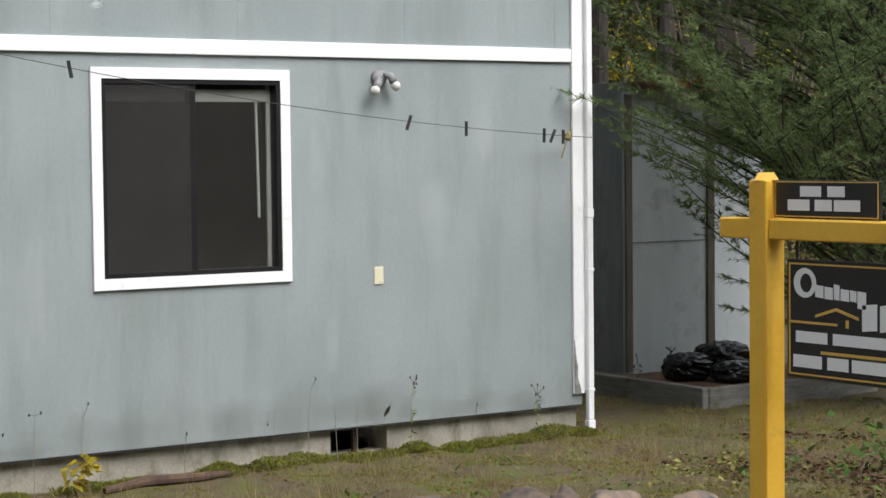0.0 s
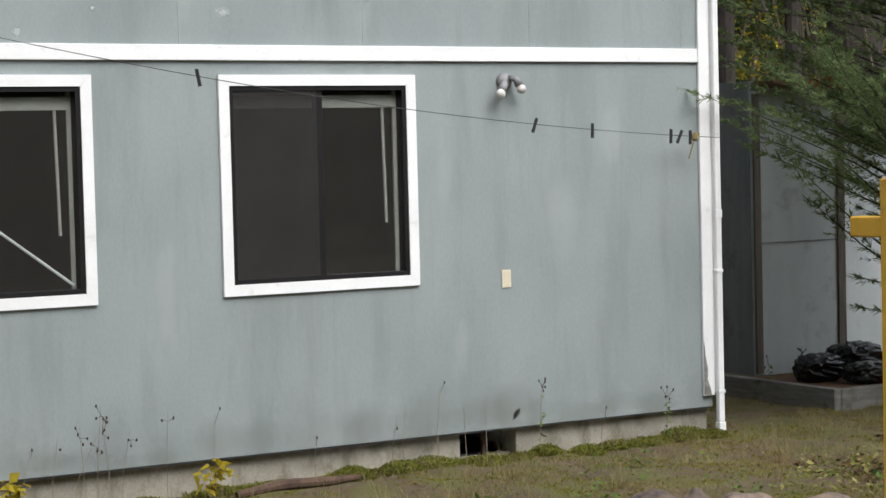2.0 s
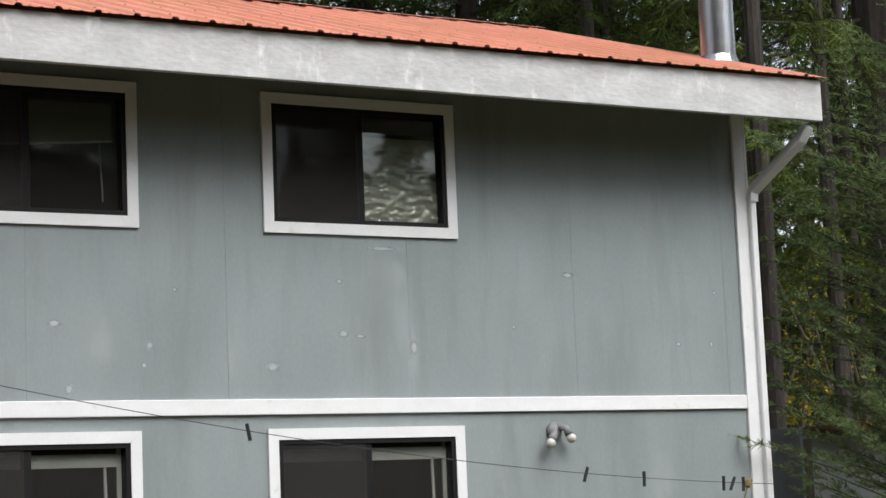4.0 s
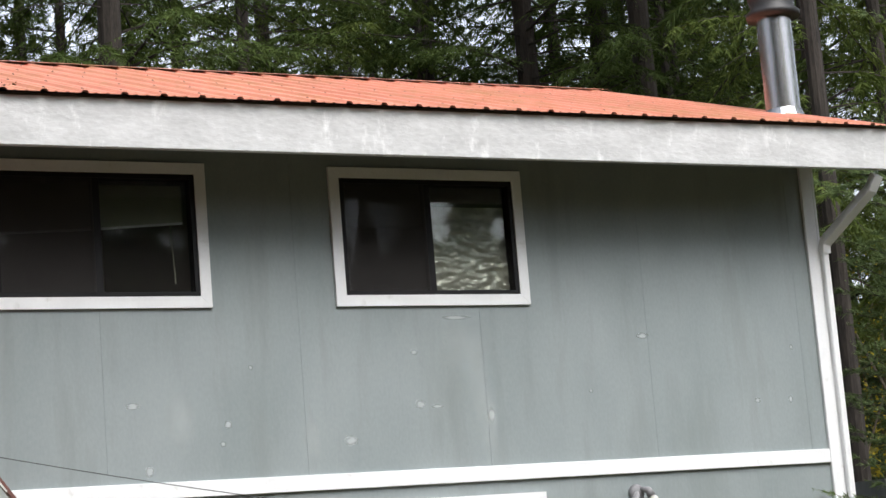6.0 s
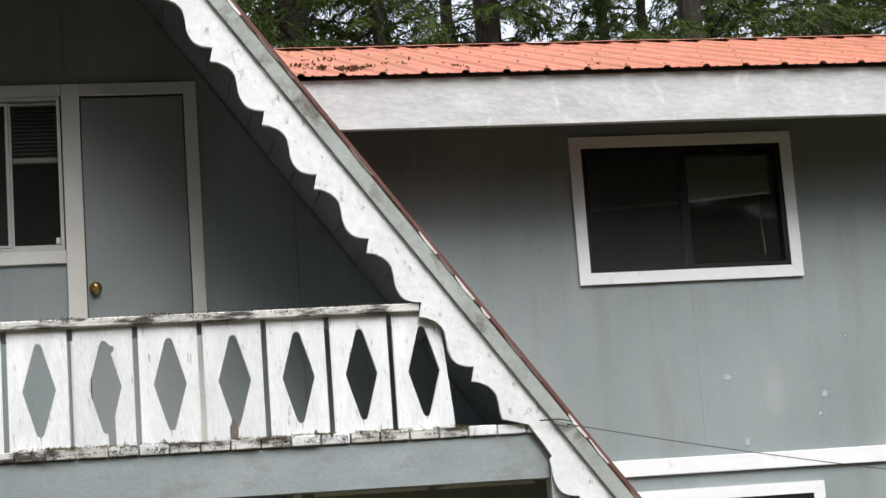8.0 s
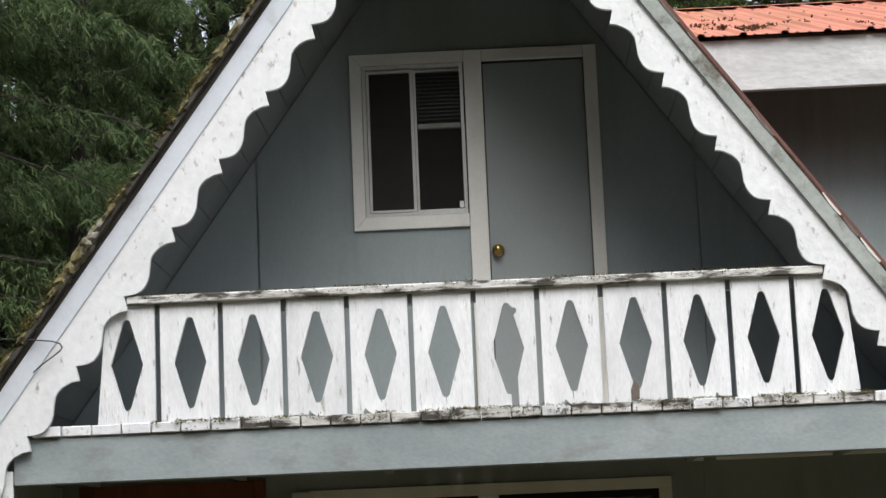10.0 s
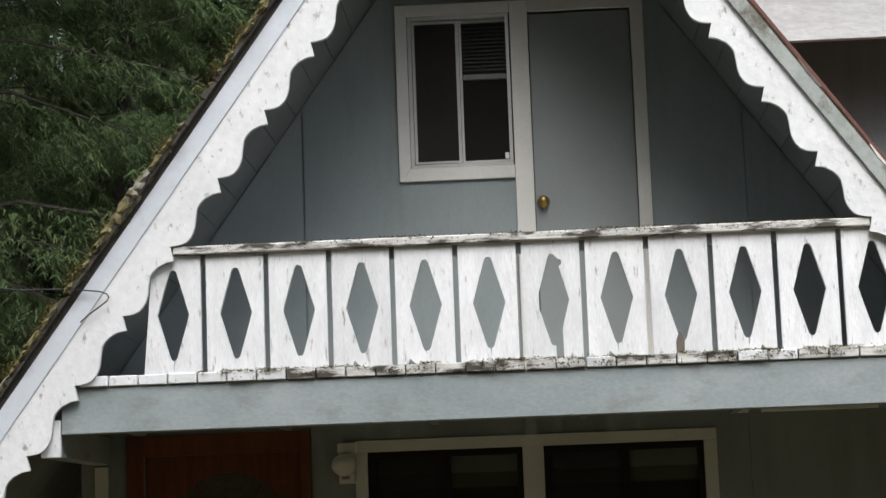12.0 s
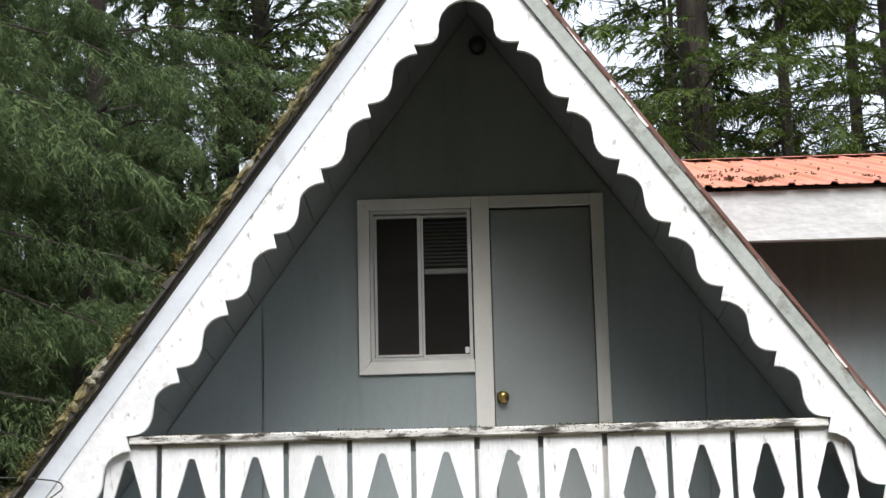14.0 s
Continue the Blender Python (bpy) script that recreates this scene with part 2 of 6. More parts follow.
MOSS_GREEN = leafy("green_moss", (0.080, 0.088, 0.014), (0.190, 0.195, 0.034), through_light=0.15)
BRAMBLE = leafy("bramble_leaf", (0.035, 0.075, 0.016), (0.12, 0.19, 0.045), through_light=0.25)
MAPLE = leafy("yellow_maple_leaf", (0.34, 0.27, 0.025), (0.55, 0.45, 0.05), through_light=0.4)
PALE_LEAF = leafy("yellowing_weed_leaf", (0.13, 0.14, 0.03), (0.36, 0.32, 0.12), through_light=0.3)
ORANGE_LEAF = leafy("orange_fallen_leaf", (0.22, 0.07, 0.02), (0.42, 0.15, 0.045), through_light=0.2)
# pale upper tone paints in the whitish glints on the leaves
LAUREL = leafy("glint_pale_laurel_leaf", (0.10, 0.125, 0.06), (0.30, 0.33, 0.20), rough=0.35, through_light=0.3)
OLIVE = leafy("dull_olive_leaf", (0.060, 0.058, 0.016), (0.17, 0.150, 0.035), through_light=0.4)
WEED = leafy("weed_leaf", (0.06, 0.12, 0.025), (0.16, 0.24, 0.05), through_light=0.3)
DRY = leafy("dry_grass_blade", (0.17, 0.13, 0.06), (0.34, 0.28, 0.14), through_light=0.3)
MOSS = leafy("moss_tuft", (0.125, 0.110, 0.018), (0.230, 0.205, 0.038), through_light=0.15)
ROCK = surf("river_rock", (0.10, 0.070, 0.052), (0.27, 0.20, 0.15), scale=3, rough=0.85, bump=0.4, fine=30, stain=(0.045, 0.043, 0.045), stain_scale=3.5, stain_at=(0.46, 0.56), vary=0.3)
SHINGLE = surf("old_dark_shingle", (0.035, 0.032, 0.028), (0.085, 0.075, 0.062), scale=8, rough=0.95, bump=0.8, fine=50)
OLD_RED = surf("weathered_dark_red_metal", (0.10, 0.042, 0.034), (0.17, 0.068, 0.054), scale=3, rough=0.7, bump=0.1)
LOGWOOD = surf("rotten_log", (0.030, 0.019, 0.013), (0.115, 0.070, 0.046), scale=8, rough=0.95, bump=1.0, fine=30)
RUST = surf("rusted_sheet", (0.10, 0.050, 0.030), (0.21, 0.105, 0.062), scale=8, rough=0.9, bump=0.4)
CRINKLE = surf("crinkled_silvery_sheet", (0.40, 0.38, 0.31), (0.56, 0.54, 0.47), scale=5, rough=0.28, bump=0.25, metal=0.35, fine=22, fine_mix=0.3)
MOSS_DULL = leafy("dull_moss", (0.075, 0.064, 0.024), (0.20, 0.170, 0.058), through_light=0.15)
# floor tone lowered to cancel the window light that falls on it
DIM_FLOOR = surf("dimmed_floor", (0.045, 0.038, 0.034), (0.065, 0.056, 0.050), rough=0.95, bump=0.2)
ROOF_MOSS = surf("roof_moss", (0.065, 0.057, 0.026), (0.23, 0.195, 0.085), scale=14, rough=0.95, bump=1.0, fine=60, stain=(0.26, 0.25, 0.21), stain_scale=10, stain_at=(0.55, 0.65))
# siding colour raised to make up for light lost behind the fir
SHED_BRIGHTENED = surf("brightened_blue_grey_shed_paint", (0.44, 0.485, 0.495), (0.54, 0.585, 0.595), scale=2.5, stretch=(2, 2, 0.6), rough=0.75, bump=0.15, fine=45, stain=(0.25, 0.26, 0.25), stain_scale=3, stain_at=(0.58, 0.8))
GREY_PLY = surf("unpainted_grey_plywood", (0.20, 0.205, 0.215), (0.28, 0.288, 0.298), scale=3, stretch=(3, 3, 0.5), rough=0.85, bump=0.2, fine=40, stain=(0.13, 0.125, 0.115), stain_scale=4, stain_at=(0.56, 0.8))
WIRE = surf("dark_wire", (0.03, 0.03, 0.03), (0.05, 0.05, 0.05), rough=0.6, bump=0.0)


# ---------- helpers ----------
def thing(name, at, label, category, group="", kind=""):
    e = new(name)
    e.empty_display_size = 0.1
    e.location = at
    return tagged(e, label, category, group, kind)


def root_of(ob):
    p = Vector((0, 0, 0))
    while ob is not None:
        p += ob.location
        ob = ob.parent
    return p


def mesh_of(name, bm, material, smooth=False):
    me = bpy.data.meshes.new(name)
    bmesh.ops.recalc_face_normals(bm, faces=bm.faces)
    bm.to_mesh(me)
    bm.free()
    me.materials.append(material)
    if smooth:
        me.polygons.foreach_set("use_smooth", [True] * len(me.polygons))
    return me


def part(name, bm, material, parent=None, label="", smooth=False):
    ob = new(name, mesh_of(name, bm, material, smooth))
    if parent is not None:
        base = root_of(parent)
        for v in ob.data.vertices:
            v.co -= base
        ob.parent = parent
    return tagged(ob, label)


def boxes(*specs, bevel=0.0, bm=None):
    """Axis-aligned blocks (x0, x1, y0, y1, z0, z1) in one bmesh."""
    bm = bm or bmesh.new()
    for x0, x1, y0, y1, z0, z1 in specs:
        vs = [bm.verts.new((x, y, z)) for x, y, z in itertools.product((x0, x1), (y0, y1), (z0, z1))]
        for f in ((0, 1, 3, 2), (4, 6, 7, 5), (0, 4, 5, 1), (2, 3, 7, 6), (0, 2, 6, 4), (1, 5, 7, 3)):
            bm.faces.new([vs[i] for i in f])
    if bevel:
        bmesh.ops.bevel(bm, geom=bm.edges[:], offset=bevel, segments=1, affect="EDGES")
    return bm


def prism(outline, y0, y1, holes=(), bm=None):
    """A flat outline in x and z, given depth from y0 to y1, with holes."""
    bm = bm or bmesh.new()
    edges = []
    for loop in (outline, *holes):
        vs = [bm.verts.new((x, y0, z)) for x, z in loop]
        edges += [bm.edges.new((vs[i], vs[(i + 1) % len(vs)])) for i in range(len(vs))]
    made = bmesh.ops.triangle_fill(bm, use_beauty=True, use_dissolve=False, edges=edges)
    faces = [g for g in made["geom"] if isinstance(g, bmesh.types.BMFace)]
    up = bmesh.ops.extrude_face_region(bm, geom=faces)
    bmesh.ops.translate(bm, vec=(0, y1 - y0, 0), verts=[g for g in up["geom"] if isinstance(g, bmesh.types.BMVert)])
    return bm


def tube(points, radius, sides=8, bm=None, taper=None, cap=True):
    """A round bar through points; taper gives the radius at each point."""
    bm = bm or bmesh.new()
    rings = []
    pts = [Vector(p) for p in points]
    for i, p in enumerate(pts):
        d = (pts[min(i + 1, len(pts) - 1)] - pts[max(i - 1, 0)]).normalized()
        a = d.orthogonal().normalized() if i == 0 else (a - d * a.dot(d)).normalized()
        c = d.cross(a)
        r = taper[i] if taper else radius
        rings.append([bm.verts.new(p + (a * math.cos(2 * math.pi * k / sides) + c * math.sin(2 * math.pi * k / sides)) * r) for k in range(sides)])
    for q, s in zip(rings, rings[1:]):
        for k in range(sides):
            bm.faces.new((q[k], q[(k + 1) % sides], s[(k + 1) % sides], s[k]))
    if cap:
        bm.faces.new(rings[0])
        bm.faces.new(rings[-1])
    return bm


def ball(at, size, sub=2, rough=0.0, seed=0, bm=None):
    bm = bm or bmesh.new()
    made = bmesh.ops.create_icosphere(bm, subdivisions=sub, radius=1.0)
    for v in made["verts"]:
        k = 1 + rough * noise.noise(v.co * 1.7 + Vector((seed * 7.1, seed * 3.3, 0)))
        v.co = Vector((v.co.x * size[0] * k, v.co.y * size[1] * k, v.co.z * size[2] * k)) + Vector(at)
    return bm


def stuff_mesh(name, verts, faces, material, smooth=False):
    me = bpy.data.meshes.new(name)
    me.from_pydata([], [], [])
    verts, faces = np.asarray(verts, dtype=np.float32), np.asarray(faces, dtype=np.int32)
    k = faces.shape[1]
    me.vertices.add(len(verts))
    me.vertices.foreach_set("co", verts.ravel())
    me.loops.add(faces.size)
    me.loops.foreach_set("vertex_index", faces.ravel())
    me.polygons.add(len(faces))
    me.polygons.foreach_set("loop_start", np.arange(0, faces.size, k, dtype=np.int32))
    me.update(calc_edges=True)
    me.validate()
    me.materials.append(material)
    return me


# ---------- ground ----------
def ground_z(x, y):
    lump = 0.032 * noise.noise(Vector((x * 3.5, y * 3.5, 2.0))) + 0.016 * noise.noise(Vector((x * 11, y * 11, 5.0))) if -7 < x < 4 and -6 < y < 1 else 0.0
    return 0.028 + 0.006 * max(-6.0, min(x, 3.0)) + 0.02 * noise.noise(Vector((x * 0.6, y * 0.6, 0.0))) + lump


def build_ground():
    bm = bmesh.new()
    xs = [-900, -300, -120, -60, -30, -18] + [-12 + 0.5 * i for i in range(12)] + [-6 + 0.07 * i for i in range(130)] + [3.5, 4.5, 6, 10, 20, 40, 90, 300, 900]
    ys = [-900, -300, -100, -50, -25, -16, -12] + [-9 + 0.5 * i for i in range(9)] + [-4.6 + 0.07 * i for i in range(72)] + [0.6, 1.0, 1.5, 2.0, 3.0, 5, 9, 15, 25, 45, 100, 300, 900]
    grid = [[bm.verts.new((x, y, ground_z(x, y))) for y in ys] for x in xs]
    for i in range(len(xs) - 1):
        for j in range(len(ys) - 1):
            bm.faces.new((grid[i][j], grid[i + 1][j], grid[i + 1][j + 1], grid[i][j + 1]))
    tagged(part("ground", bm, GROUND, smooth=True), "mossy ground with thin grass and fallen needles", "ground", kind="structure")


build_ground()

# ---------- the two-storey wing ----------
EAVE_Y, RIDGE_Y, BACK_Y = -0.6, 2.95, 5.9
EAVE_Z, RIDGE_Z = 4.765, 5.928
SLOPE = (RIDGE_Z - EAVE_Z) / (RIDGE_Y - EAVE_Y)
WING_L, WING_R = -7.4, 0.105
house = thing("house", (-3.4, 3.7, 0.1), "two-storey house wing with blue-grey plywood siding and red metal roof", "house")

SEAMS = [-3.776 + 1.22 * k for k in range(-3, 4)]
WINDOWS = {  # outer edges of the white trim: x0, x1, z0, z1
    "lower_near": (-3.539, -2.202, 1.164, 2.480),
    "lower_far": (-5.665, -4.328, 1.164, 2.480),
    "upper_near": (-3.526, -2.192, 3.656, 4.515),
    "upper_far": (-5.647, -4.319, 3.656, 4.515),
}
TRIM = 0.067


def cut_rects(x0, x1, z0, z1, holes):
    """Blocks that fill a rectangle but for the holes in it."""
    xs = sorted({x0, x1, *[v for h in holes for v in h[:2] if x0 < v < x1]})
    zs = sorted({z0, z1, *[v for h in holes for v in h[2:] if z0 < v < z1]})
    out = []
    for a, b in zip(xs, xs[1:]):
        run = None
        for c, d in zip(zs, zs[1:]):
            mx, mz = (a + b) / 2, (c + d) / 2
            if any(h[0] < mx < h[1] and h[2] < mz < h[3] for h in holes):
                run = None
                continue
            if run is not None:
                out[run] = (a, b, out[run][2], d)
            else:
                out.append((a, b, c, d))
                run = len(out) - 1
    return out


OPEN = [(w[0] + 0.02, w[1] - 0.02, w[2] + 0.02, w[3] - 0.02) for w in WINDOWS.values()]
LOW_Z, BAND_Z, TOP_Z = 0.208, (2.563, 2.655), 4.86


def siding_panels():
    wall = part("wall", boxes(*[(a, b, 0.02, 0.12, c, d) for a, b, c, d in cut_rects(WING_L, WING_R - 0.01, 0.2, TOP_Z, OPEN)]), SIDING, house, "front wall of painted plywood panels")
    edges = [WING_L] + [s for s in SEAMS if s > WING_L] + [WING_R - 0.005]
    for z0, z1 in ((LOW_Z, BAND_Z[0] + 0.02), (BAND_Z[0] + 0.021, TOP_Z)):
        for a, b in zip(edges, edges[1:]):
            g = 0.0001 if z0 < 1 else (0.0002 if a < -5.1 else 0.0007)
            rects = cut_rects(a + g, b - g, z0, z1, OPEN)
            part("siding_panel", boxes(*[(p, q, 0.0, 0.0195, r, s) for p, q, r, s in rects]), SIDING, wall)
    return wall


siding_panels()
# side, back and inner walls
part("side_wall", boxes((WING_R - 0.12, WING_R - 0.012, 0.125, BACK_Y, 0.2, 4.8)), SIDING, house)
gable_east = prism([(0.125, 4.8), (BACK_Y, 4.8), (RIDGE_Y, 5.75)], -WING_R + 0.012, -WING_R + 0.12)
for v in gable_east.verts:
    v.co = Vector((-v.co.y, v.co.x, v.co.z))
part("gable_wall", gable_east, SIDING, house)
part("back_wall", boxes((WING_L, WING_R - 0.125, BACK_Y - 0.1, BACK_Y, 0.2, 4.8)), SIDING, house)
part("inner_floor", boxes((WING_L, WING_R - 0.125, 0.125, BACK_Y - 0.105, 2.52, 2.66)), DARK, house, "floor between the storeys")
part("ground_floor", boxes((WING_L, WING_R - 0.125, 0.125, BACK_Y - 0.105, 0.22, 0.34)), DIM_FLOOR, house)
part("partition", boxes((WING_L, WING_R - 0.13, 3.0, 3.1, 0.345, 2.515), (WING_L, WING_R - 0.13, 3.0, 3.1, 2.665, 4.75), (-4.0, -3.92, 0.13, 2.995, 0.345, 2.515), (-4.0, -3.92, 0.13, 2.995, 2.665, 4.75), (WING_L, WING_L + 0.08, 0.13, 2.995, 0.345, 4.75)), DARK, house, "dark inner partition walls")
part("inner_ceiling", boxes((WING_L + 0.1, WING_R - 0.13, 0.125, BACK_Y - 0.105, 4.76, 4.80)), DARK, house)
# concrete foundation with a crawl-space vent
for k, spec in enumerate(((WING_L, -1.902, 0.05, 0.22, -0.4, 0.205), (-1.475, WING_R - 0.02, 0.05, 0.22, -0.4, 0.205), (-1.9015, -1.4755, 0.12, 0.22, -0.4, 0.03), (WING_L, WING_R - 0.02, BACK_Y - 0.2, BACK_Y, -0.4, 0.205), (WING_R - 0.22, WING_R - 0.02, 0.225, BACK_Y - 0.205, -0.4, 0.205), (WING_L, WING_L + 0.2, 0.225, BACK_Y - 0.205, -0.4, 0.205))):
    part("foundation", boxes(spec), CONCRETE, house, "weathered concrete foundation wall")
part("vent_post", boxes((-1.705, -1.68, 0.09, 0.12, 0.03, 0.20)), LOGWOOD, house)
# black strip stands in for the shadow line under the siding
part("sill_shadow_strip", boxes((WING_L, WING_R - 0.02, -0.003, 0.0495, 0.1960, 0.2075)), BLACK_METAL, house, "dark strip standing in for the shadow line below the siding")
# trim boards
part("band_board", boxes((WING_L, 0.012, -0.022, -0.0005, *BAND_Z), bevel=0.003), WHITE, house, "white horizontal trim board")
part("corner_board", boxes((0.014, 0.108, -0.024, -0.0005, 0.285, 4.83), bevel=0.003), WHITE, house, "white corner board with a rotten splintered foot")
part("corner_board", boxes((0.107, 0.129, -0.024, 0.09, 0.30, 4.80), bevel=0.003), WHITE, house)


def splinter():
    bm = prism([(0.016, 0.285), (0.016, 0.66), (0.026, 0.56), (0.044, 0.47), (0.040, 0.40), (0.066, 0.33), (0.074, 0.285)], -0.030, -0.0245)
    return part("splinter", bm, GREY_WOOD, house, "bare split wood")


splinter()


def wall_window(name, rect, y=0.0, parent=None, slide=0.5, screen_left=True, bottom_trim=True):
    """White trim round a bronze sliding window; the left sash carries a screen."""
    x0, x1, z0, z1 = rect
    w = thing(name, (x0, y, z0), "bronze sliding window with white board trim", "")
    w.location = w.location - root_of(parent)
    w.parent = parent
    k = TRIM
    for pts in ([(x0, z0), (x1, z0), (x1 - k, z0 + k), (x0 + k, z0 + k)], [(x0, z1), (x0 + k, z1 - k), (x1 - k, z1 - k), (x1, z1)], [(x0, z0), (x0 + k, z0 + k), (x0 + k, z1 - k), (x0, z1)], [(x1, z0), (x1, z1), (x1 - k, z1 - k), (x1 - k, z0 + k)]):
        cx, cz = sum(p[0] for p in pts) / 4, sum(p[1] for p in pts) / 4
        pts = [(cx + (px - cx) * 0.9992, cz + (pz - cz) * 0.9992) for px, pz in pts]
        part("trim_board", prism(pts, y - 0.020, y - 0.0006), WHITE, w)
    a, b, c, d = x0 + TRIM, x1 - TRIM, z0 + TRIM, z1 - TRIM
    k = 0.028
    part("window_frame", boxes((a, b, y - 0.012, y + 0.07, c, c + k), (a, b, y - 0.012, y + 0.07, d - k, d), (a, a + k, y - 0.0115, y + 0.07, c + k, d - k), (b - k, b, y - 0.0115, y + 0.07, c + k, d - k)), BRONZE, w, "dark bronze aluminium frame")
    m = a + (b - a) * slide
    part("sash_bar", boxes((m - 0.022, m + 0.022, y + 0.0, y + 0.05, c + k, d - k)), BRONZE, w)
    left = part("pane", boxes((a + k, m - 0.022, y + 0.022, y + 0.026, c + k, d - k)), GLASS, w)
    right = part("pane", boxes((m + 0.022, b - k, y + 0.032, y + 0.036, c + k, d - k)), GLASS, w)
    for p in (left, right):
        p.visible_shadow = False
    return w, (a + k, m, b - k, c + k, d - k)


def screen_mesh(w, a, b, c, d, y, step=0.0042):
    """A fine insect screen of crossing threads."""
    v, f = [], []
    r = step * 0.23
    def bar(x0, x1, z0, z1):
        n = len(v)
        v.extend([(x0, y, z0), (x1, y, z0), (x1, y, z1), (x0, y, z1)])
        f.append((n, n + 1, n + 2, n + 3))
    x = a
    while x < b:
        bar(x - r, x + r, c, d)
        x += step
    z = c
    while z < d:
        bar(a, b, z - r, z + r)
        z += step
    base = root_of(w)
    me = stuff_mesh("insect_screen", [(p[0] - base.x, p[1] - base.y, p[2] - base.z) for p in v], f, SCREEN)
    ob = new("insect_screen", me)
    ob.parent = w
    tagged(ob, "dark insect screen", kind="stuff")


for key, rect in WINDOWS.items():
    lower = key.startswith("lower")
    w, (a, m, b, c, d) = wall_window("window", rect, parent=house, slide=0.50)
    screen_mesh(w, a, m - 0.02, c, d, -0.006)
    if lower:
        part("roller_blind", boxes((a + 0.002, b - 0.03, 0.055, 0.060, d - 0.105, d - 0.028), bevel=0.002), BLIND, w, "rolled pale window blind")
        part("curtain_wand", tube([(b - 0.100, 0.07, d - 0.10), (b - 0.086, 0.07, d - 0.82)], 0.010, 8), BLIND, w, "pale hanging blind wand")
        part("jamb_lining", boxes((b - 0.030, b - 0.004, 0.060, 0.075, c, d)), BLIND, w)
        if key == "lower_far":
            part("window_stick", tube([(m + 0.02, 0.055, c + 0.42), (b - 0.02, 0.055, c + 0.02)], 0.009, 8), OLD_WHITE, w, "white stick jammed across the sliding pane")
    elif key == "upper_near":
        # rippled sheet stands in for the bright mottled pattern of this pane
        bm = bmesh.new()
        n, tall = 60, d - 0.13 - c
        rows = [[bm.verts.new((m + 0.025 + (b - m - 0.03) * i / n, 0.062 + 0.016 * noise.noise(Vector((i * 0.11, j * 0.26, 3))) + 0.007 * noise.noise(Vector((i * 0.28 + j * 0.1, j * 0.62, 9))) + 0.0025 * noise.noise(Vector((i * 0.5, j * 1.3, 14))), c + tall * j / n)) for i in range(n + 1)] for j in range(n + 1)]
        for j in range(n):
            for i in range(n):
                bm.faces.new((rows[j][i], rows[j][i + 1], rows[j + 1][i + 1], rows[j + 1][i]))
        part("crinkled_sheet", bm, CRINKLE, w, "crinkled silvery sheet added behind the pane for its mottled bright look", smooth=True)
        part("roller_blind", boxes((m + 0.024, b - 0.002, 0.075, 0.085, d - 0.10, d)), DARK, w)
    else:
        part("roller_blind", prism([(a, d - 0.315), (m, d - 0.285), (b - 0.035, d - 0.245), (b - 0.035, d - 0.03), (a, d - 0.03)], 0.052, 0.056), BLIND_TAN, w, "half-drawn tan window blind hanging askew")
        part("blind_rail", prism([(a, d - 0.330), (m, d - 0.300), (b - 0.035, d - 0.260), (b - 0.035, d - 0.246), (m, d - 0.286), (a, d - 0.316)], 0.046, 0.0515), BLIND, w)
        part("curtain_wand", tube([(b - 0.11, 0.06, d - 0.27), (b - 0.095, 0.06, c + 0.06)], 0.005, 6), BLIND_TAN, w)

# eave: fascia, soffit, red ribbed roof
FX0, FX1 = -7.36, 0.342
part("fascia_board", boxes((FX0, FX1, EAVE_Y, EAVE_Y + 0.04, 4.455, 4.733), bevel=0.004), FASCIA, house, "weathered grey-white fascia board with patchy paint")


def sloped(x0, x1, y0, y1, drop0, drop1):
    """A sheet that follows the front roof slope, between two depths below it."""
    bm = bmesh.new()
    vs = []
    for x in (x0, x1):
        for y in (y0, y1):
            z = EAVE_Z + (y - EAVE_Y) * SLOPE
            vs += [bm.verts.new((x, y, z - drop0)), bm.verts.new((x, y, z - drop1))]
    for f in ((0, 1, 3, 2), (4, 6, 7, 5), (0, 4, 5, 1), (2, 3, 7, 6), (0, 2, 6, 4), (1, 5, 7, 3)):
        bm.faces.new([vs[i] for i in f])
    return bm


# eave shade put into the colour: dark gap above the fascia, little bounce below
DECK = surf("shade_dark_soffit_boards", (0.055, 0.050, 0.044), (0.10, 0.092, 0.082), scale=4, rough=0.9, bump=0.3)
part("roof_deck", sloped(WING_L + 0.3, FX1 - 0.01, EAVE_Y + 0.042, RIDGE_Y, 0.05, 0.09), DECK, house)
back = sloped(WING_L + 0.3, FX1 - 0.01, EAVE_Y + 0.042, RIDGE_Y, 0.02, 0.09)
for v in back.verts:
    v.co.y = 2 * RIDGE_Y - v.co.y
part("roof_deck", back, RED_ROOF, house)
part("rake_board", sloped(FX1 - 0.035, FX1 - 0.002, EAVE_Y + 0.042, RIDGE_Y, 0.045, 0.28), FASCIA, house)


